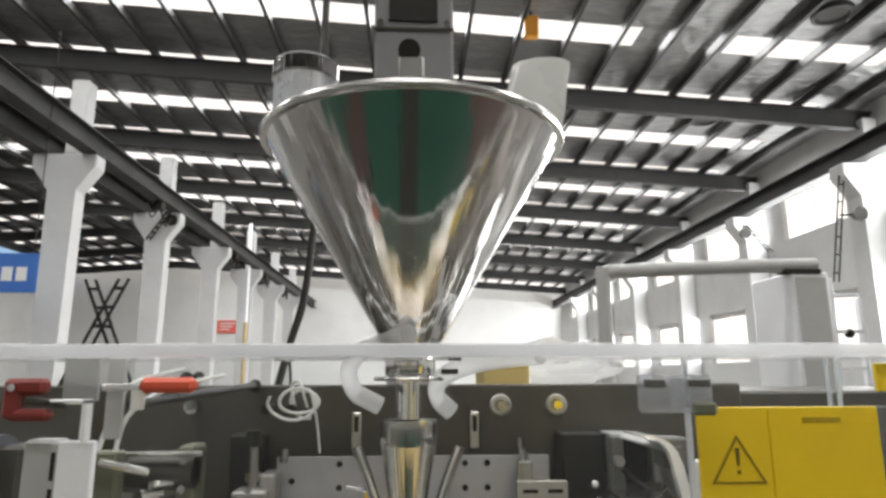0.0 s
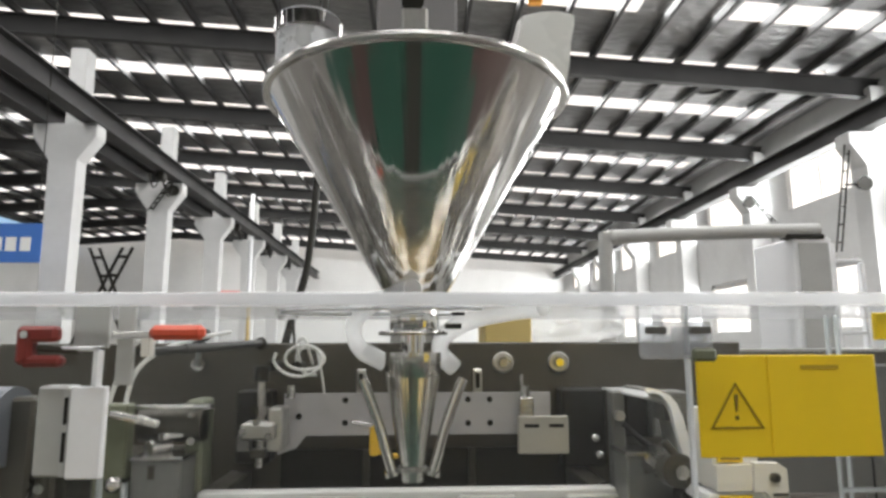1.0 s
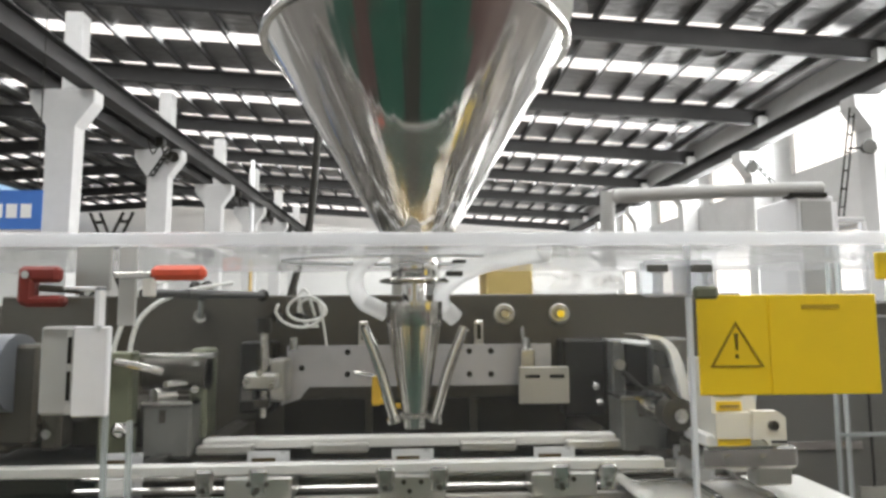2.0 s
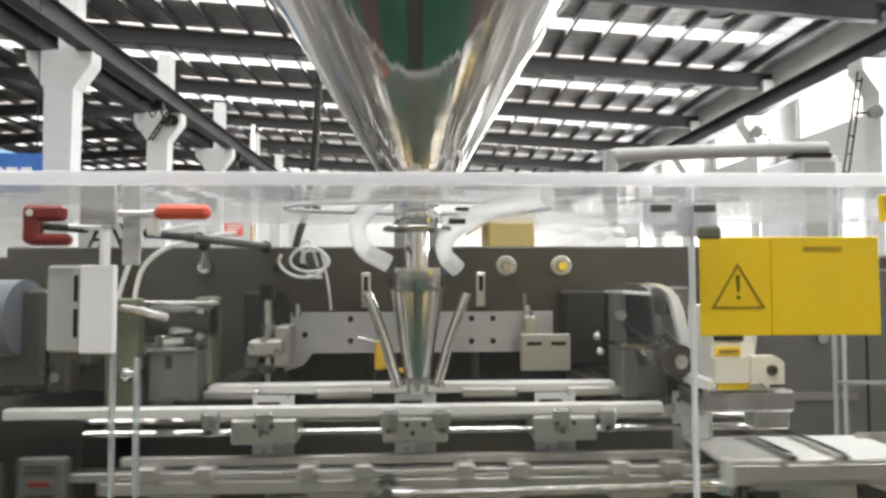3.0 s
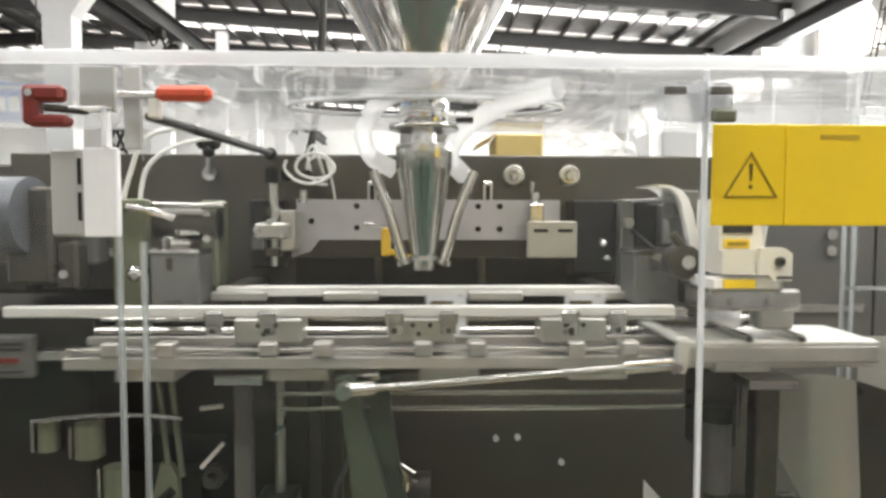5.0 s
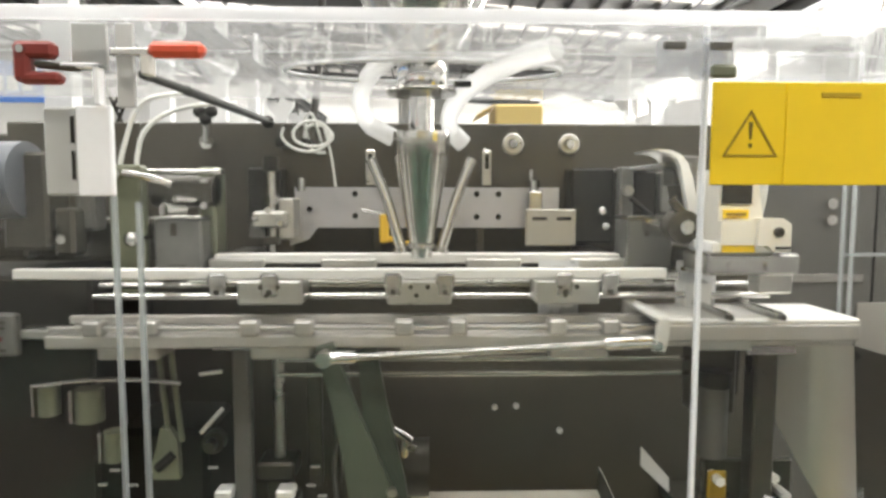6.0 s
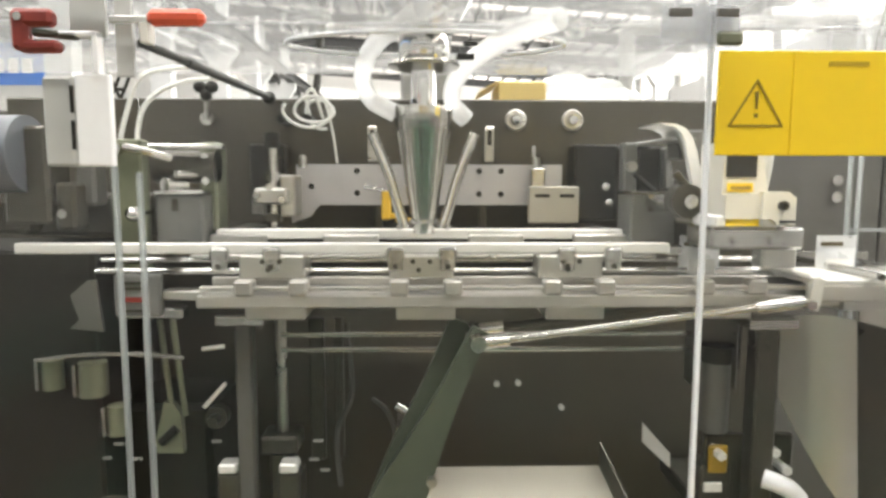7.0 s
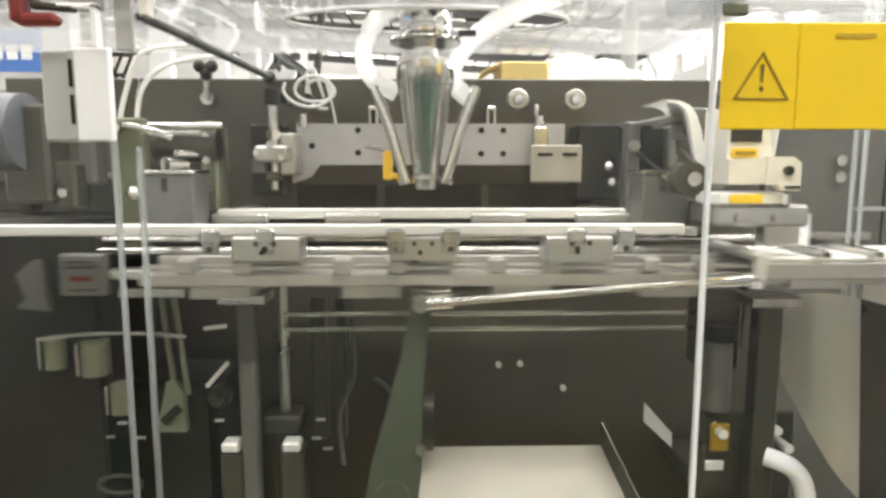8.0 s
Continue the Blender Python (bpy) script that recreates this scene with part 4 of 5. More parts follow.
nip = part("grease_nipple", rod(B(), (-0.044, 1.10, 0.905), (-0.041, 1.10, 0.962), 0.007, 0.010, 14), CHROME, machine, "shiny grease nipple")
part("nipple_head", rod(B(), (-0.060, 1.10, 0.978), (-0.028, 1.09, 0.962), 0.0085, seg=14), CHROME, nip)
part("nipple_nut", rod(B(), (-0.036, 1.095, 0.950), (-0.022, 1.09, 0.948), 0.006, seg=6), STEEL, nip)
ring = bmesh.new()
hose(ring, [(-0.475 + 0.032 * math.cos(0.45 * k), 0.96, 0.875 + 0.014 * math.sin(0.45 * k)) for k in range(15)], 0.003, 8, 3)
part("cable_ring", ring, IRON, machine)

# star knob, wire loop and air hoses on the back plate
knob = part("clamp_knob", rod(B(), (-0.417, 1.255, 1.478), (-0.417, PY, 1.478), 0.013, seg=14), STEEL, machine)
bm = ball(B(), (-0.421, 1.235, 1.532), 0.0115)
ball(bm, (-0.399, 1.235, 1.532), 0.0115)
ball(bm, (-0.410, 1.235, 1.517), 0.0115)
part("knob_grip", bm, BLACK, knob, "black three-lobed knob")
part("knob_stem", rod(B(), (-0.414, 1.245, 1.474), (-0.410, 1.240, 1.516), 0.007, seg=10), STEEL, knob)
loop = bmesh.new()
hose(loop, [(-0.222 + (0.042 - 0.0007 * k) * math.cos(0.6 * k + 2.6) + 0.0009 * k, 1.19 + 0.002 * k, 1.486 + (0.024 + 0.006 * math.sin(0.31 * k)) * math.sin(0.6 * k + 2.6)) for k in range(26)], 0.0030, 8, 4)
part("coiled_hose", loop, HOSE, machine, "white coiled air hose")
part("coil_feed", hose(B(), [(-0.222, 1.23, 1.480), (-0.226, 1.22, 1.515), (-0.212, 1.21, 1.525), (-0.204, 1.22, 1.500), (-0.200, 1.24, 1.478)], 0.003, 8), HOSE, machine)
part("coil_tail", hose(B(), [(-0.195, 1.25, 1.505), (-0.183, 1.25, 1.45), (-0.176, 1.25, 1.395)], 0.0025, 8), HOSE, machine)
for x, z in ((-0.272, 1.474), (-0.226, 1.474)):
    part("hose_fitting", rod(B(), (x, 1.22, z), (x, PY, z), 0.009, seg=12), BLACK, machine)
for pts in ([(-0.474, 1.03, 1.405), (-0.472, 1.03, 1.430), (-0.461, 1.03, 1.468), (-0.446, 1.03, 1.507), (-0.424, 1.04, 1.528), (-0.38, 1.10, 1.545)],
            [(-0.448, 1.03, 1.415), (-0.446, 1.03, 1.440), (-0.435, 1.03, 1.474), (-0.408, 1.04, 1.502), (-0.37, 1.08, 1.522), (-0.33, 1.15, 1.535)]):
    part("air_hose", hose(B(), pts, 0.0038, 10), HOSE, machine)
part("hose_elbow", hose(B(), [(-0.455, 1.0, 1.412), (-0.42, 1.0, 1.405), (-0.395, 1.02, 1.395)], 0.006, 8), STEEL, machine)

# ---- date coder ----
coder = thing("date_coder", "cream date coder with a dark window and yellow label", "date coder")
body = part("body", prism(B(), [(0.384, 1.346), (0.440, 1.348), (0.464, 1.344), (0.474, 1.336), (0.474, 1.322), (0.462, 1.316), (0.420, 1.314), (0.384, 1.314)], 0.864, 0.95), CREAM, coder)
yoke_end = part("end_bracket", prism(B(), [(0.432, 1.350), (0.464, 1.350), (0.475, 1.342), (0.475, 1.306), (0.452, 1.306), (0.444, 1.314), (0.430, 1.314)], 0.858, 0.872), CREAM, body, "cream end bracket")
part("shaft_end", rod(B(), (0.457, 0.853, 1.332), (0.457, 0.860, 1.332), 0.0065, seg=16), IRON, yoke_end)
part("shaft_dot", rod(B(), (0.457, 0.851, 1.332), (0.457, 0.8535, 1.332), 0.003, seg=10), BLACK, yoke_end)
part("bracket_gap", box(B(), 0.454, 0.474, 0.8565, 0.8585, 1.309, 1.3125, 0), BLACK, yoke_end)
hood = part("hood", prism(B(), [(0.384, 1.345), (0.446, 1.345), (0.434, 1.415), (0.386, 1.415)], 0.875, 0.95), CREAM, coder)
part("window", box(B(), 0.388, 0.428, 0.8725, 0.876, 1.369, 1.403, 0), BLACK, hood, "dark viewing window")
part("label", box(B(), 0.390, 0.424, 0.8725, 0.876, 1.349, 1.361, 0), YELLOW, hood)
part("label_bar", box(B(), 0.394, 0.420, 0.8705, 0.873, 1.3525, 1.357, 0), INK_OLIVE, hood)
base = part("print_base", box(B(), 0.374, 0.462, 0.870, 0.945, 1.3025, 1.318, 0.002), WHITE_BOX, coder, "white print base")
part("base_label", box(B(), 0.388, 0.432, 0.8675, 0.8700, 1.304, 1.316, 0.0005), YELLOW, base)
part("lower_block", box(B(), 0.372, 0.500, 0.875, 0.96, 1.272, 1.302, 0.004), STEEL, coder)
part("pulley", rod(B(), (0.362, 0.93, 1.335), (0.362, 0.96, 1.335), 0.024, seg=24), IRON, coder)
part("pulley_cap", rod(B(), (0.362, 0.92, 1.335), (0.362, 0.93, 1.335), 0.010, seg=16), STEEL, coder)
part("ink_arm", rod(B(), (0.345, 0.94, 1.375), (0.395, 0.93, 1.310), 0.006, seg=10), IRON, coder)
part("clamp_screw", rod(B(), (0.468, 0.88, 1.302), (0.468, 0.88, 1.316), 0.007, seg=8), CHROME, coder)
part("side_bracket", box(B(), 0.455, 0.505, 0.90, 0.93, 1.243, 1.272, 0.003), ALU, coder)
part("foot", box(B(), 0.39, 0.43, 0.97, 1.28, 1.265, 1.30, 0.003), IRON, coder)
for x in (0.405, 0.455):
    part("foot_screw", rod(B(), (x, 0.870, 1.285), (x, 0.876, 1.285), 0.006, seg=10), STEEL, coder)
GUIDE = [(0.326, 1.445), (0.346, 1.444), (0.360, 1.438), (0.370, 1.426), (0.378, 1.405), (0.383, 1.380), (0.389, 1.335)]
INNER = [(0.327, 1.4425), (0.344, 1.440), (0.354, 1.432), (0.360, 1.420), (0.364, 1.400), (0.370, 1.375), (0.378, 1.335)]
part("film_guide", prism(B(), GUIDE + INNER[::-1], 0.945, 0.958), WHITE_BOX, coder, "white curved film guide")
bm = B()
for k in range(6):
    (xa, za), (xb, zb) = GUIDE[k], GUIDE[k + 1]
    sheet(bm, [(xa, 0.958, za), (xb, 0.958, zb), (xb, 1.05, zb), (xa, 1.05, za)], 0.002)
part("guide_sheet", bm, ALU, coder)
part("guide_arm", box(B(), 0.355, 0.40, 1.0, 1.28, 1.425, 1.429, 0.001), GREY_BOX, coder)
part("guide_block", box(B(), 0.372, 0.41, 1.0, 1.05, 1.395, 1.44, 0.003), MIDGREY, coder)
part("film_roller", rod(B(), (0.352, 0.955, 1.33), (0.352, 1.05, 1.33), 0.013, seg=18), STEEL, coder)
bm = hose(B(), [(0.455, 0.92, 1.34), (0.462, 0.92, 1.38), (0.47, 0.93, 1.43), (0.465, 0.95, 1.47)], 0.010, 10)
part("cable", bm, GREY_BOX, coder)

# ---- chute ----
chute = thing("discharge_chute", "brushed stainless discharge chute", "chute")
bm = B()
BEND = [(0.512, 0.945), (0.560, 0.952), (0.588, 0.950), (0.602, 0.940), (0.611, 0.922), (0.640, 0.850), (0.700, 0.700)]
TOP = [1.163, 1.166, 1.166, 1.165, 1.164, 1.158, 1.146]
FOOT = [1.045, 0.958, 0.905, 0.878, 0.860, 0.800, 0.680]
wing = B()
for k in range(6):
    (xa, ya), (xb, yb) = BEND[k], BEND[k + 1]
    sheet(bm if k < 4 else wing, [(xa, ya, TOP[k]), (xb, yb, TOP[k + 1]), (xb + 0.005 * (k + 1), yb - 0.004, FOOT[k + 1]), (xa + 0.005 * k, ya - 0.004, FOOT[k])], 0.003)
bmesh.ops.remove_doubles(bm, verts=bm.verts, dist=0.004)
part("chute_wall", bm, CHUTE, chute, "bent stainless chute wall")
# Same bent sheet as the wall; its dark reflection is put into the colour.
part("chute_wing", wing, IRON, chute, "chute side coloured dark for its reflection")
part("far_wall", sheet(B(), [(0.66, 0.99, 1.215), (0.86, 0.99, 1.215), (0.86, 0.99, 1.10), (0.66, 0.99, 1.10)], 0.003), CHUTE, chute)
part("chute_foot", box(B(), 0.60, 0.66, 1.04, 1.29, 0.0, 0.76, 0.004), IRON, chute)
part("chute_web", sheet(B(), [(0.455, 1.04, 1.165), (0.502, 1.03, 1.165), (0.497, 1.03, 1.06), (0.492, 1.04, 1.06)], 0.003), STEEL, chute)
part("chute_handle", hose(B(), [(0.495, 0.935, 0.922), (0.516, 0.92, 0.918), (0.534, 0.92, 0.905), (0.546, 0.92, 0.885), (0.552, 0.92, 0.855), (0.550, 0.92, 0.79)], 0.014, 12), WHITE_BOX, chute, "white curved handle")
for x, z in ((0.433, 0.954), (0.515, 0.958), (0.534, 0.930), (0.491, 0.931)):
    part("bolt", rod(B(), (x, 0.94, z), (x, 0.975, z), 0.008, 0.007, 6), PALE_BAR, chute)
part("bolt_plate", box(B(), 0.420, 0.560, 0.972, 0.985, 0.79, 0.975, 0.003), IRON, chute)
part("chute_bracket", box(B(), 0.47, 0.62, 0.87, 1.29, 0.77, 0.80, 0.003), IRON, chute)

# ---- hopper ----
filler = thing("auger_filler", "polished stainless cone hopper of a powder filler", "hopper")
part("hopper_cone", lathe(B(), (HX + 0.004, HY), [(0.227, 1.886), (0.040, 1.575), (0.036, 1.575), (0.223, 1.886)], 96), CONE, filler, "mirror-polished steel cone")
part("rim", lathe(B(), (HX + 0.004, HY), [(0.225, 1.884), (0.235, 1.884), (0.237, 1.889), (0.235, 1.895), (0.222, 1.896)], 96), STEEL, filler)
lid = part("lid", lathe(B(), (HX + 0.004, HY), [(0.226, 1.920), (0.0005, 1.922)], 96), STEEL, filler)
part("latch", box(B(), -0.027, 0.006, 0.752, 0.782, 1.915, 1.952, 0.003), ALU, lid)
part("latch_knob", rod(B(), (-0.013, 0.75, 1.958), (-0.013, 0.78, 1.966), 0.014, seg=16), BLACK, lid)
part("neck", lathe(B(), (HX, HY), [(0.040, 1.580), (0.034, 1.572), (0.036, 1.562), (0.036, 1.536), (0.034, 1.531), (0.0185, 1.526), (0.0185, 1.455), (0.016, 1.455), (0.016, 1.40)], 40), CHROME, filler)
part("collar", lathe(B(), (HX, HY), [(0.018, 1.532), (0.051, 1.532), (0.0525, 1.529), (0.051, 1.526), (0.018, 1.526)], 40), STEEL, filler)
bm = box(B(), 0.035, 0.060, 0.965, 0.975, 1.535, 1.543, 0.001)
box(bm, 0.045, 0.065, 0.965, 0.975, 1.555, 1.560, 0.001)
part("clamp_lever", bm, BLACK, filler)
drive = part("drive_housing", box(B(), -0.067, 0.052, 0.90, 1.06, 1.921, 2.60, 0.004), HOUSING, filler, "grey motor housing")
part("housing_seam", box(B(), -0.068, 0.053, 0.897, 0.90, 2.070, 2.074, 0), IRON, drive)
part("housing_window", box(B(), -0.045, 0.028, 0.8965, 0.90, 2.085, 2.14, 0.0), BLACK, drive)
for x in (-0.058, 0.043):
    part("housing_screw", rod(B(), (x, 0.895, 2.082), (x, 0.90, 2.082), 0.005, seg=8), STEEL, drive)
part("lid_nut", rod(B(), (-0.104, 0.86, 1.92), (-0.104, 0.86, 1.938), 0.010, seg=6), STEEL, lid)
part("lid_nut", rod(B(), (0.082, 0.86, 1.92), (0.082, 0.86, 1.938), 0.010, seg=6), STEEL, lid)
inlet = part("inlet_pipe", lathe(B(), (-0.180, 0.98), [(0.050, 1.921), (0.050, 2.050), (0.0465, 2.052), (0.045, 2.048), (0.045, 1.921)], 40), POUCH, filler, "pale polished inlet stub")
part("inlet_band", lathe(B(), (-0.180, 0.98), [(0.0505, 2.020), (0.053, 2.022), (0.053, 2.046), (0.0505, 2.048)], 40), CHROME, inlet)
bm = bmesh.new()
bmesh.ops.create_cube(bm, size=1.0)
bmesh.ops.subdivide_edges(bm, edges=bm.edges[:], cuts=5, use_grid_fill=True)
for v in bm.verts:
    p = v.co.copy()
    q = p.normalized() * 0.62
    p = p.lerp(q, 0.4)
    n = noise.noise_vector(p * 3.0) * 0.05
    v.co = Vector((0.187 + 0.088 * p.x + 0.022 * p.z, 0.98 + 0.095 * p.y, 1.985 + 0.138 * p.z)) + n * 0.12
part("bag", bm, HOSE, filler, "milky plastic bag tied over an outlet")
for ob in filler.children:
    if ob.name.split(".")[0] in ("lid", "drive_housing", "inlet_pipe", "bag"):
        ob.location.z = -0.026
mast = part("mast", box(B(), -0.06, 0.04, 1.34, 1.44, 1.50, 2.60, 0.004), GREY_BOX, filler)
part("mast_arm", box(B(), -0.06, 0.04, 1.05, 1.36, 2.42, 2.58, 0.004), GREY_BOX, mast)
for pts in ([(-0.064, 1.19, 1.481), (-0.104, 1.18, 1.502), (-0.117, 1.15, 1.535), (-0.105, 1.1, 1.56), (-0.079, 1.03, 1.575), (-0.048, 0.97, 1.582), (-0.012, 0.91, 1.589)],
            [(0.062, 1.19, 1.471), (0.041, 1.18, 1.49), (0.035, 1.14, 1.515), (0.05, 1.06, 1.536), (0.082, 0.97, 1.551), (0.119, 0.89, 1.558), (0.157, 0.84, 1.562)]):
    tube = part("suction_hose", hose(B(), pts, 0.0150, 14), MILKY, filler, "milky flexible suction hose")
    part("hose_cuff", rod(B(), pts[0], pts[1], 0.0165, seg=16), MILKY, tube)

# boxes behind the machine
pack = thing("yellow_box", "yellow cardboard box on top of the cabinet", "box")
part("carton", box(B(), 0.158, 0.270, 1.55, 1.72, 1.501, 1.592, 0.004), CARTON, pack)
part("flap", sheet(B(), [(0.115, 1.55, 1.565), (0.158, 1.55, 1.590), (0.158, 1.70, 1.590), (0.115, 1.70, 1.565)], 0.003), CARTON, pack)
sack = thing("film_sack", "crumpled clear film sack on the cabinet", "sack")
bm = bmesh.new()
bmesh.ops.create_icosphere(bm, subdivisions=4, radius=1.0)
for v in bm.verts:
    n = noise.noise(v.co * 2.3) * 0.35 + noise.noise(v.co * 6.0) * 0.12
    v.co = Vector((0.36 + 0.16 * v.co.x, 1.66 + 0.10 * v.co.y, 1.560 + 0.058 * v.co.z)) + v.normal * n * 0.06
part("film", bm, MILKY, sack)

# ---- guard ----
guard = thing("safety_guard", "clear acrylic safety guard round the machine", "safety guard")
guard.location = (0, 0.02, 0)


def pane(name, bm, mat=ACRYLIC):
    p = part(name, bm, mat, guard)
    p.visible_shadow = False
    return p


def holed_pane(x0, x1, y0, y1, z0, z1, cx, cy, rx, ry, seg=72):
    """A flat sheet with an oval hole."""
    bm = B()
    rings = []
    for z in (z0, z1):
        inner, outer = [], []
        for i in range(seg):
            c, n = math.cos(6.28318530718 * i / seg), math.sin(6.28318530718 * i / seg)
            k = min((x1 - cx) / c if c > 1e-6 else (x0 - cx) / c if c < -1e-6 else 1e9, (y1 - cy) / n if n > 1e-6 else (y0 - cy) / n if n < -1e-6 else 1e9)
            inner.append(bm.verts.new((cx + rx * c, cy + ry * n, z)))
            outer.append(bm.verts.new((cx + k * c, cy + k * n, z)))
        rings.append((inner, outer))
    (ia, oa), (ib, ob) = rings
    for i in range(seg):
        j = (i + 1) % seg
        for q in ((ia[i], oa[i], oa[j], ia[j]), (ib[i], ib[j], ob[j], ob[i]), (ia[i], ia[j], ib[j], ib[i]), (oa[i], ob[i], ob[j], oa[j])):
            bm.faces.new(q)
    return bm


top = pane("top_pane", holed_pane(-0.95, 0.95, 0.672, 1.25, 1.561, 1.5655, -0.008, 0.985, 0.205, 0.088), ACRYLIC_TOP)
bm = hose(B(), [(-0.008 + 0.205 * math.cos(0.2617994 * k), 0.985 + 0.088 * math.sin(0.2617994 * k), 1.563) for k in range(25)], 0.0035, 8, 4)
part("opening_edge", bm, EDGE_WHITE, top, "polished edge of the oval opening")
part("top_edge", box(B(), -0.95, 0.95, 0.6665, 0.6715, 1.5520, 1.5665, 0.0015), EDGE_SOFT, top, "frosted acrylic edge")
part("pane_joint", box(B(), -0.95, 0.95, 0.875, 0.879, 1.5660, 1.5685, 0.0005), EDGE_WHITE, top)
door = pane("door_pane", box(B(), -0.304, 0.2865, 0.688, 0.692, 0.60, 1.557, 0))
for x in (-0.3065, 0.2890):
    part("door_edge", box(B(), x - 0.0022, x + 0.0022, 0.686, 0.694, 0.60, 1.557 if x > 0 else 1.372, 0.0005), EDGE_WHITE if x > 0 else ACRYLIC_EDGE, door)
left_p = pane("left_pane", box(B(), -0.95, -0.334, 0.688, 0.692, 0.60, 1.557, 0), ACRYLIC_SIDE)
part("pane_edge", box(B(), -0.3335, -0.3295, 0.686, 0.694, 0.60, 1.378, 0.0005), ACRYLIC_EDGE, left_p)
right_p = pane("right_pane", box(B(), 0.2925, 0.95, 0.688, 0.692, 0.60, 1.557, 0))
for x in (0.652, 0.668):
    part("corner_edge", box(B(), x - 0.002, x + 0.002, 0.998, 1.006, 1.12, 1.557, 0.0005), ACRYLIC_EDGE, right_p)
part("corner_bar", box(B(), 0.654, 0.75, 0.998, 1.004, 1.284, 1.290, 0.0005), ACRYLIC_EDGE, right_p)
for x0, x1, z0, z1, y, mat, lb in ((-0.3715, -0.3355, 1.5085, 1.556, 0.6945, GREY_BOX, "light grey hinge plate"), (-0.3265, -0.3085, 1.470, 1.556, 0.6945, GREY_BOX, "light grey hinge plate")):
    part("hinge_plate", box(B(), x0, x1, y, y + 0.006, z0, z1, 0.001), mat, guard, lb)
bm = box(B(), -0.372, -0.334, 0.672, 0.686, 1.506, 1.511, 0.001)
box(bm, -0.3395, -0.334, 0.672, 0.686, 1.470, 1.511, 0.001)
part("white_angle", bm, WHITE_BOX, guard)
sw = part("switch_box", box(B(), -0.362, -0.3265, 0.678, 0.6875, 1.378, 1.470, 0.0015), WHITE_BOX, guard, "white safety switch box")
part("switch_back", box(B(), -0.3690, -0.3625, 0.680, 0.6875, 1.380, 1.468, 0.001), GREY_BOX, sw)
part("switch_side", box(B(), -0.402, -0.3695, 0.690, 0.72, 1.378, 1.470, 0.003), GREY_BOX, sw, "pale grey side of the switch")
for z0, z1 in ((1.395, 1.424), (1.432, 1.459)):
    part("switch_slot", box(B(), -0.3675, -0.3640, 0.6785, 0.681, z0, z1, 0), BLACK, sw)
bm = box(B(), -0.417, -0.376, 0.668, 0.684, 1.515, 1.532, 0.004)
box(bm, -0.417, -0.400, 0.668, 0.684, 1.492, 1.524, 0.004)
box(bm, -0.412, -0.370, 0.668, 0.684, 1.490, 1.502, 0.004)
latch = part("red_latch", bm, RED_DULL, guard, "dull dark red plastic toggle latch")
bm = box(B(), -0.398, -0.354, 0.672, 0.682, 1.5045, 1.5115, 0.002, pose(0, 0, 0, 0, 5, 0))
part("latch_tongue", bm, IRON, latch, "dark steel tongue")
part("latch_pin", rod(B(), (-0.406, 0.664, 1.523), (-0.406, 0.669, 1.523), 0.004, seg=12), STEEL, latch)
bm = box(B(), -0.284, -0.228, 0.668, 0.684, 1.517, 1.5325, 0.005)
h = part("red_handle", bm, RED, guard, "red plastic handle grip")
part("handle_lever", box(B(), -0.322, -0.283, 0.672, 0.680, 1.519, 1.526, 0.001), STEEL, h)
part("handle_foot", box(B(), -0.292, -0.283, 0.672, 0.688, 1.500, 1.520, 0.001), CREAM, h)
strut = part("gas_strut", rod(B(), (-0.300, 0.695, 1.504), (-0.300, 0.92, 1.510), 0.0050, seg=12), BLACK, guard, "black gas strut")
part("strut_tube", rod(B(), (-0.300, 0.82, 1.5072), (-0.302, 1.235, 1.517), 0.0062, seg=14), BLACK, strut)
part("strut_joint", ball(B(), (-0.302, 1.24, 1.516), 0.012), BLACK, strut)
hb = part("hinge_block", box(B(), 0.221, 0.296, 0.640, 0.652, 1.496, 1.534, 0.003), HAZY, guard, "hazy clear hinge block with two bolts")
for x in (0.236, 0.282):
    part("hinge_bolt", box(B(), x - 0.011, x + 0.011, 0.637, 0.641, 1.521, 1.529, 0.001), MIDGREY, hb)
part("hinge_arm", box(B(), 0.27, 0.295, 0.652, 0.687, 1.50, 1.53, 0.002), HAZY, hb)
part("hinge_pin", box(B(), 0.271, 0.297, 0.634, 0.6395, 1.4935, 1.507, 0.003), OLIVE, hb, "dull hinge pin block")
for x in (-0.93, 0.93):
    part("guard_post", box(B(), x - 0.02, x + 0.02, 0.70, 0.74, 0.0, 1.555, 0.003), STEEL, guard)
part("guard_rail", box(B(), -0.91, 0.91, 0.696, 0.73, 0.56, 0.60, 0.003), STEEL, guard)

sign = thing("warning_sign", "yellow warning sign with a black triangle on the guard", "sign", "", (-0.002, 0.0215, 0))
part("board", box(B(), 0.298, 0.499, 0.684, 0.687, 1.391, 1.499, 0.001), YELLOW, sign)
part("fold", box(B(), 0.3765, 0.379, 0.6825, 0.684, 1.392, 1.498, 0), YELLOW, sign)


def triangle():
    bm = B()
    out = [(0.310, 1.421), (0.369, 1.421), (0.3395, 1.470)]
    cx, cz = 0.3395, 1.4365
    inn = [(cx + (x - cx) * 0.88, cz + (z - cz) * 0.88) for x, z in out]
    for i in range(3):
        j = (i + 1) % 3
        prism(bm, [out[i], out[j], inn[j], inn[i]], 0.6828, 0.6838)
    return bm


part("triangle", triangle(), INK_OLIVE, sign)
bm = prism(B(), [(0.3375, 1.457), (0.3415, 1.457), (0.3405, 1.439), (0.3385, 1.439)], 0.6828, 0.6838)
prism(bm, [(0.3378, 1.4345), (0.3412, 1.4345), (0.3412, 1.4305), (0.3378, 1.4305)], 0.6828, 0.6838)
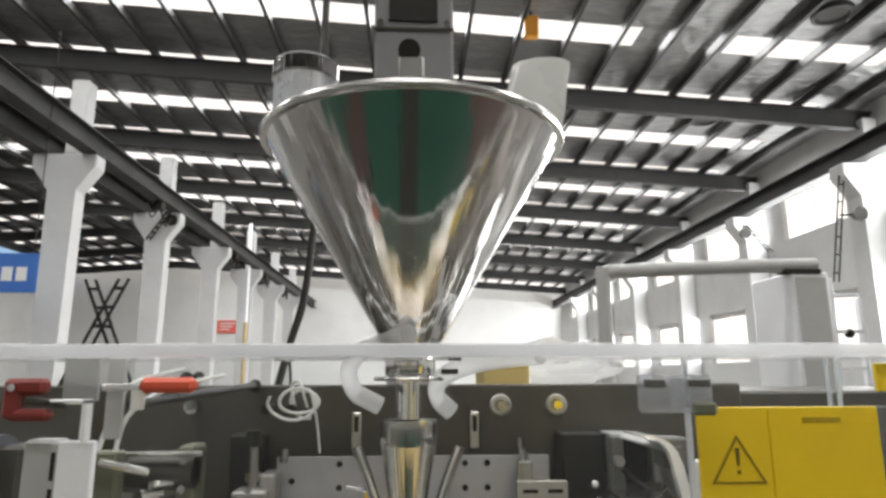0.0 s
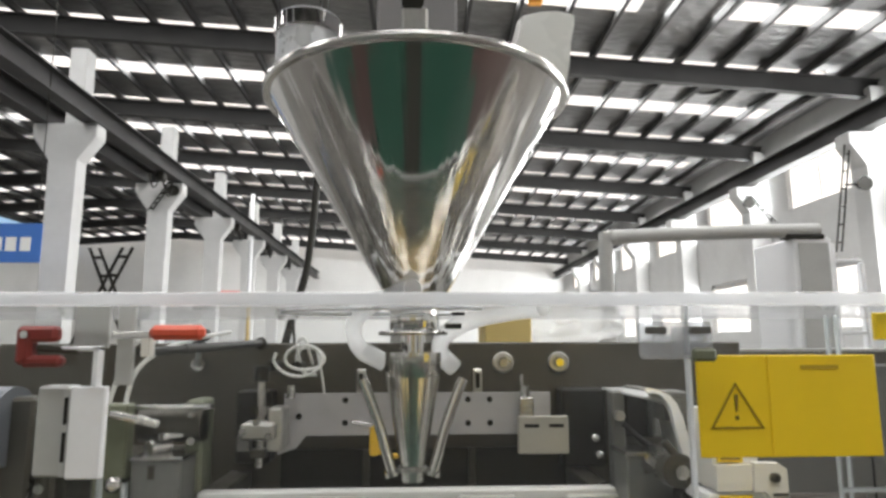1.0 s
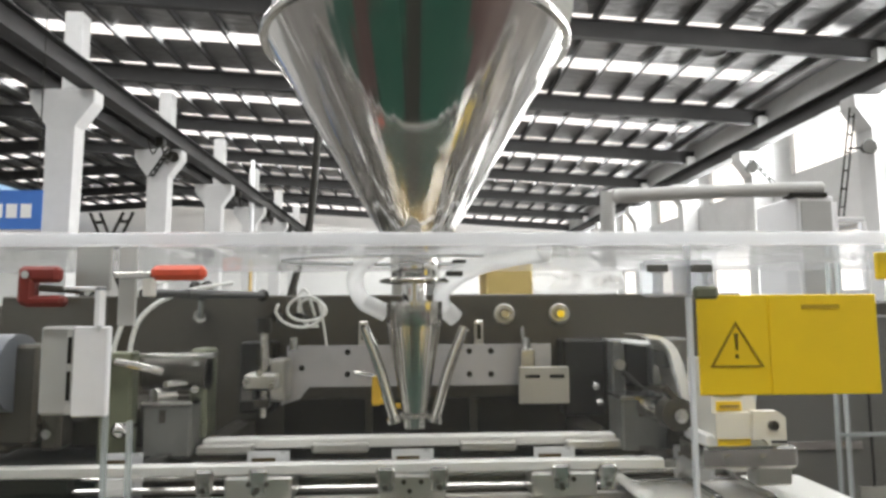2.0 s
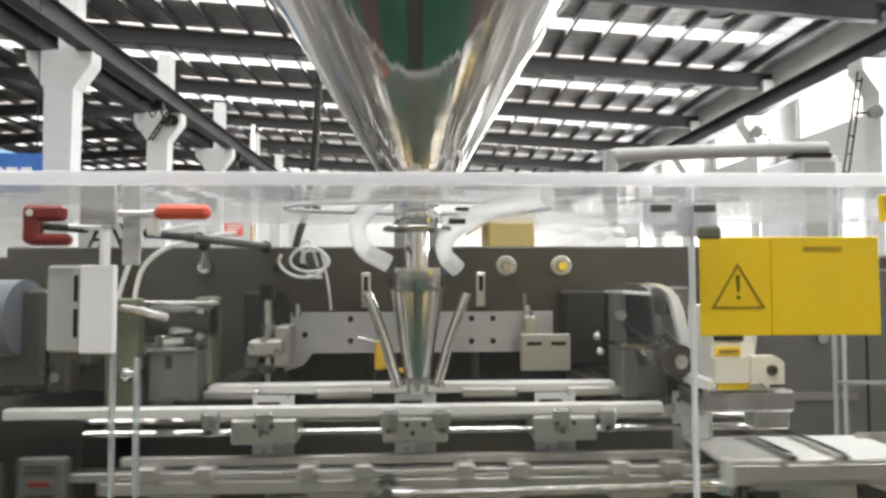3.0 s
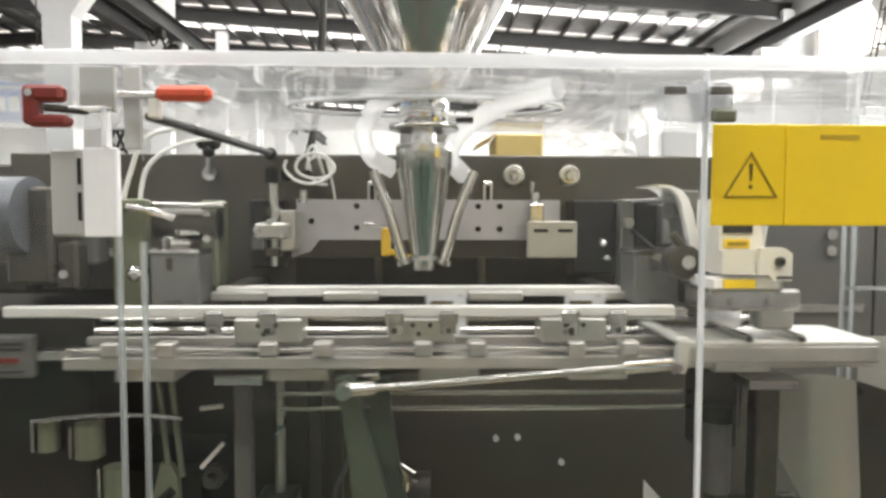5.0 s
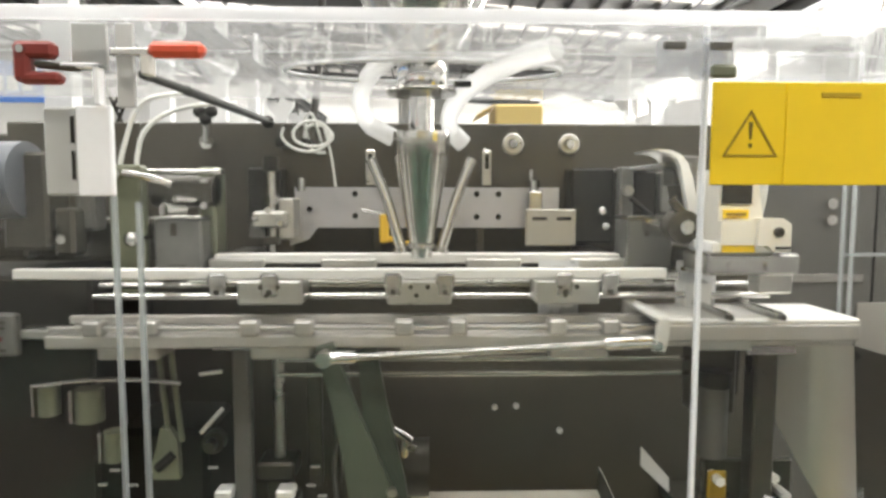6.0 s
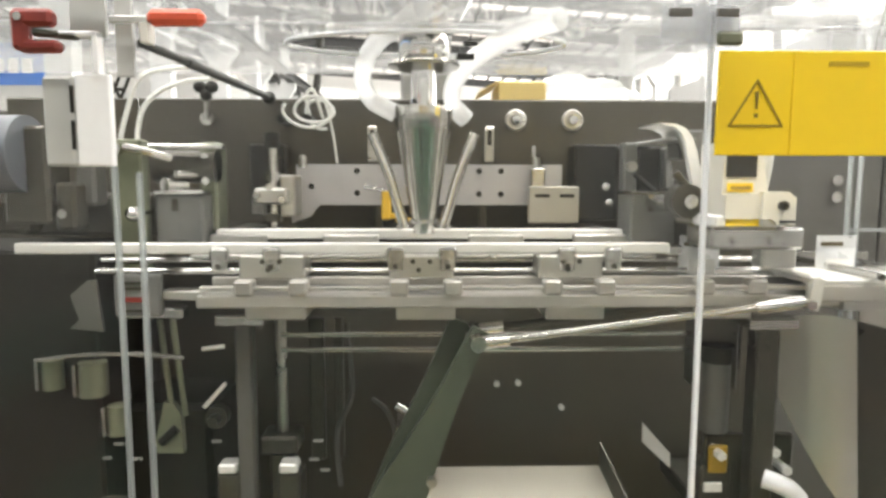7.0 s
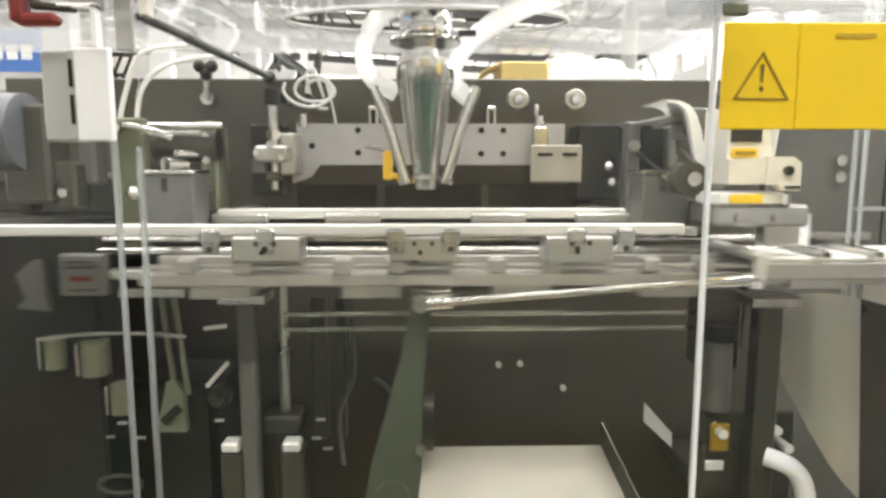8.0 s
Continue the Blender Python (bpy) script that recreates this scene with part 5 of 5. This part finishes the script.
part("exclamation_mark", bm, INK_SOFT, sign, "worn black exclamation mark")
bm = box(B(), 0.414, 0.456, 0.6828, 0.6838, 1.4835, 1.4880, 0)
part("text_bar", bm, INK_FAINT, sign)
tag = thing("yellow_tag", "small yellow tag on the guard", "sign", "", (-0.002, 0.0215, 0))
part("board", box(B(), 0.5005, 0.56, 0.678, 0.686, 1.515, 1.545, 0.001), YELLOW, tag)


# ---- pouches ----
def pouch_thing():
    p = thing("pouch", "silvery film pouch with a printed band", "pouch", "pouches")
    bm = bmesh.new()
    nx, nz = 6, 10
    rows = []
    for s_ in (1, -1):
        grid = []
        for k in range(nz + 1):
            line = []
            for i in range(nx + 1):
                u, v = i / nx * 2 - 1, k / nz
                puff = 0.009 * (1 - u * u) * math.sin(3.14159 * min(1, v * 1.25)) ** 0.7 if 0 < v < 0.8 else 0.0
                line.append(bm.verts.new((0.031 * u, s_ * (puff + 0.0006), -0.098 + 0.098 * v)))
            grid.append(line)
        for k in range(nz):
            for i in range(nx):
                bm.faces.new((grid[k][i], grid[k][i + 1], grid[k + 1][i + 1], grid[k + 1][i]))
        rows.append(grid)
    bmesh.ops.remove_doubles(bm, verts=bm.verts, dist=0.0013)
    part("film", bm, POUCH, p)
    part("printed_band", box(B(), -0.024, 0.010, -0.0020, -0.0008, -0.016, -0.010, 0), INK, p)
    part("label", box(B(), -0.020, 0.020, -0.0115, -0.0100, -0.070, -0.035, 0), LABEL, p)
    return p


POUCHES = [pouch_thing()]
for k in range(6):
    POUCHES.append(copy_thing(POUCHES[0], pose(0, 0, 0)))

# ---- what moves ----
BEAT = 1.42


def glide(t, keys):
    """A value between keys of (time, value), with even steps."""
    for (a, u), (b, v) in zip(keys, keys[1:]):
        if a <= t <= b:
            return u + (v - u) * (t - a) / (b - a)
    return keys[0][1] if t < keys[0][0] else keys[-1][1]


def beat(t, keys):
    """The same, repeated on every beat; the keys cover one beat from 6.3 s."""
    return glide(6.3 + (t - 6.3) % BEAT, keys)


SLIDE = [(6.3, 0.0), (6.4, 0.13), (6.5, 0.37), (6.6, 0.70), (6.7, 0.94), (6.8, 1.0), (7.0, 1.0), (7.1, 0.92), (7.2, 0.71), (7.3, 0.32), (7.4, 0.09), (7.5, 0.0), (7.7, 0.0)]
LIFT = [(6.3, 0.88), (6.4, 1.0), (6.65, 1.0), (6.75, 0.65), (6.85, 0.25), (6.95, 0.0), (7.4, 0.0), (7.5, 0.2), (7.6, 0.6), (7.7, 0.88)]
OPEN = [(6.3, 0.0), (6.4, 0.5), (6.5, 1.0), (6.62, 1.0), (6.7, 0.35), (6.8, 0.0), (7.7, 0.0)]
DIP = [(6.3, 0.0), (7.0, 0.0), (7.08, 0.5), (7.16, 1.0), (7.4, 1.0), (7.5, 0.2), (7.56, 0.0), (7.7, 0.0)]
FALL = [(0.0, 0.0, 0.0), (0.06, -0.005, 0.05), (0.15, -0.013, 0.128), (0.25, -0.024, 0.215), (0.35, -0.01, 0.275), (0.45, 0.10, 0.55), (0.60, 0.14, 1.16)]


def stepped(t, n):
    """Stations still to go for the pouch that leaves on beat n, from its strokes to come."""
    left = 0.0
    for m in range(n + 1):
        start = 6.3 - BEAT * (5 - m)
        if t < start:
            left += 1
        elif t < start + 0.5:
            left += 1 - glide(t - start + 6.3, SLIDE)
    return left


def motions():
    times = [0.1 * k for k in range(81)]
    walk(carriage, [(t, pose(0.217 * beat(t, SLIDE), 0, -0.023 * beat(t, DIP))) for t in times])
    walk(cross, [(t, pose(0, 0, 0.037 * beat(t, LIFT))) for t in times])
    walk(funnel, [(t, pose(0, 0, 0.034 * beat(t, LIFT))) for t in times])
    for ob in (body, hood):
        walk(ob, [(t, pose(0, 0, 0.015 * beat(t, OPEN))) for t in times])
    walk(front, [(t, pose(0, -0.043 * beat(t, OPEN), 0)) for t in times])
    swing = []
    for t in times:
        x = -0.156 + 0.217 * beat(t, SLIDE)
        swing.append((t, math.asin((x - PIVOT[0]) / REACH)))
    walk(lever, [(t, pose(*PIVOT, 0, math.degrees(a), 0)) for t, a in swing])
    walk(rocker, [(t, pose(*PIVOT, 0, math.degrees(math.asin((-0.106 + 0.147 * beat(t, SLIDE) - PIVOT[0]) / REACH)), 0)) for t in times])
    for ob, y in push_rods:
        rows = []
        for t, a in swing:
            x, z = PIVOT[0] + REACH * math.sin(a), PIVOT[2] + REACH * math.cos(a)
            rows.append((t, pose(x, y, z, 0, -math.degrees(math.asin((1.203 - 0.023 * beat(t, DIP) - z) / ROD)), 0)))
        walk(ob, rows)
    for n, ob in enumerate(POUCHES):
        drop = 7.05 - BEAT * (5 - n)
        rows = []
        for t in times:
            x, y, z, tip = 0.6195 - 0.2115 * stepped(t, n), 0.995, 1.281, 0.0
            if t > drop:
                d = min(t - drop, 0.60)
                x += glide(d, [(a, b) for a, b, c in FALL])
                z -= glide(d, [(a, c) for a, b, c in FALL])
                y -= 0.055 * min(1.0, d / 0.15) + 0.08 * d + 0.02 * n * max(0.0, d - 0.35)
                tip = -30 * min(1.0, d / 0.3)
            rows.append((t, pose(x, y, z, 0, tip, 0)))
        walk(ob, rows)


motions()
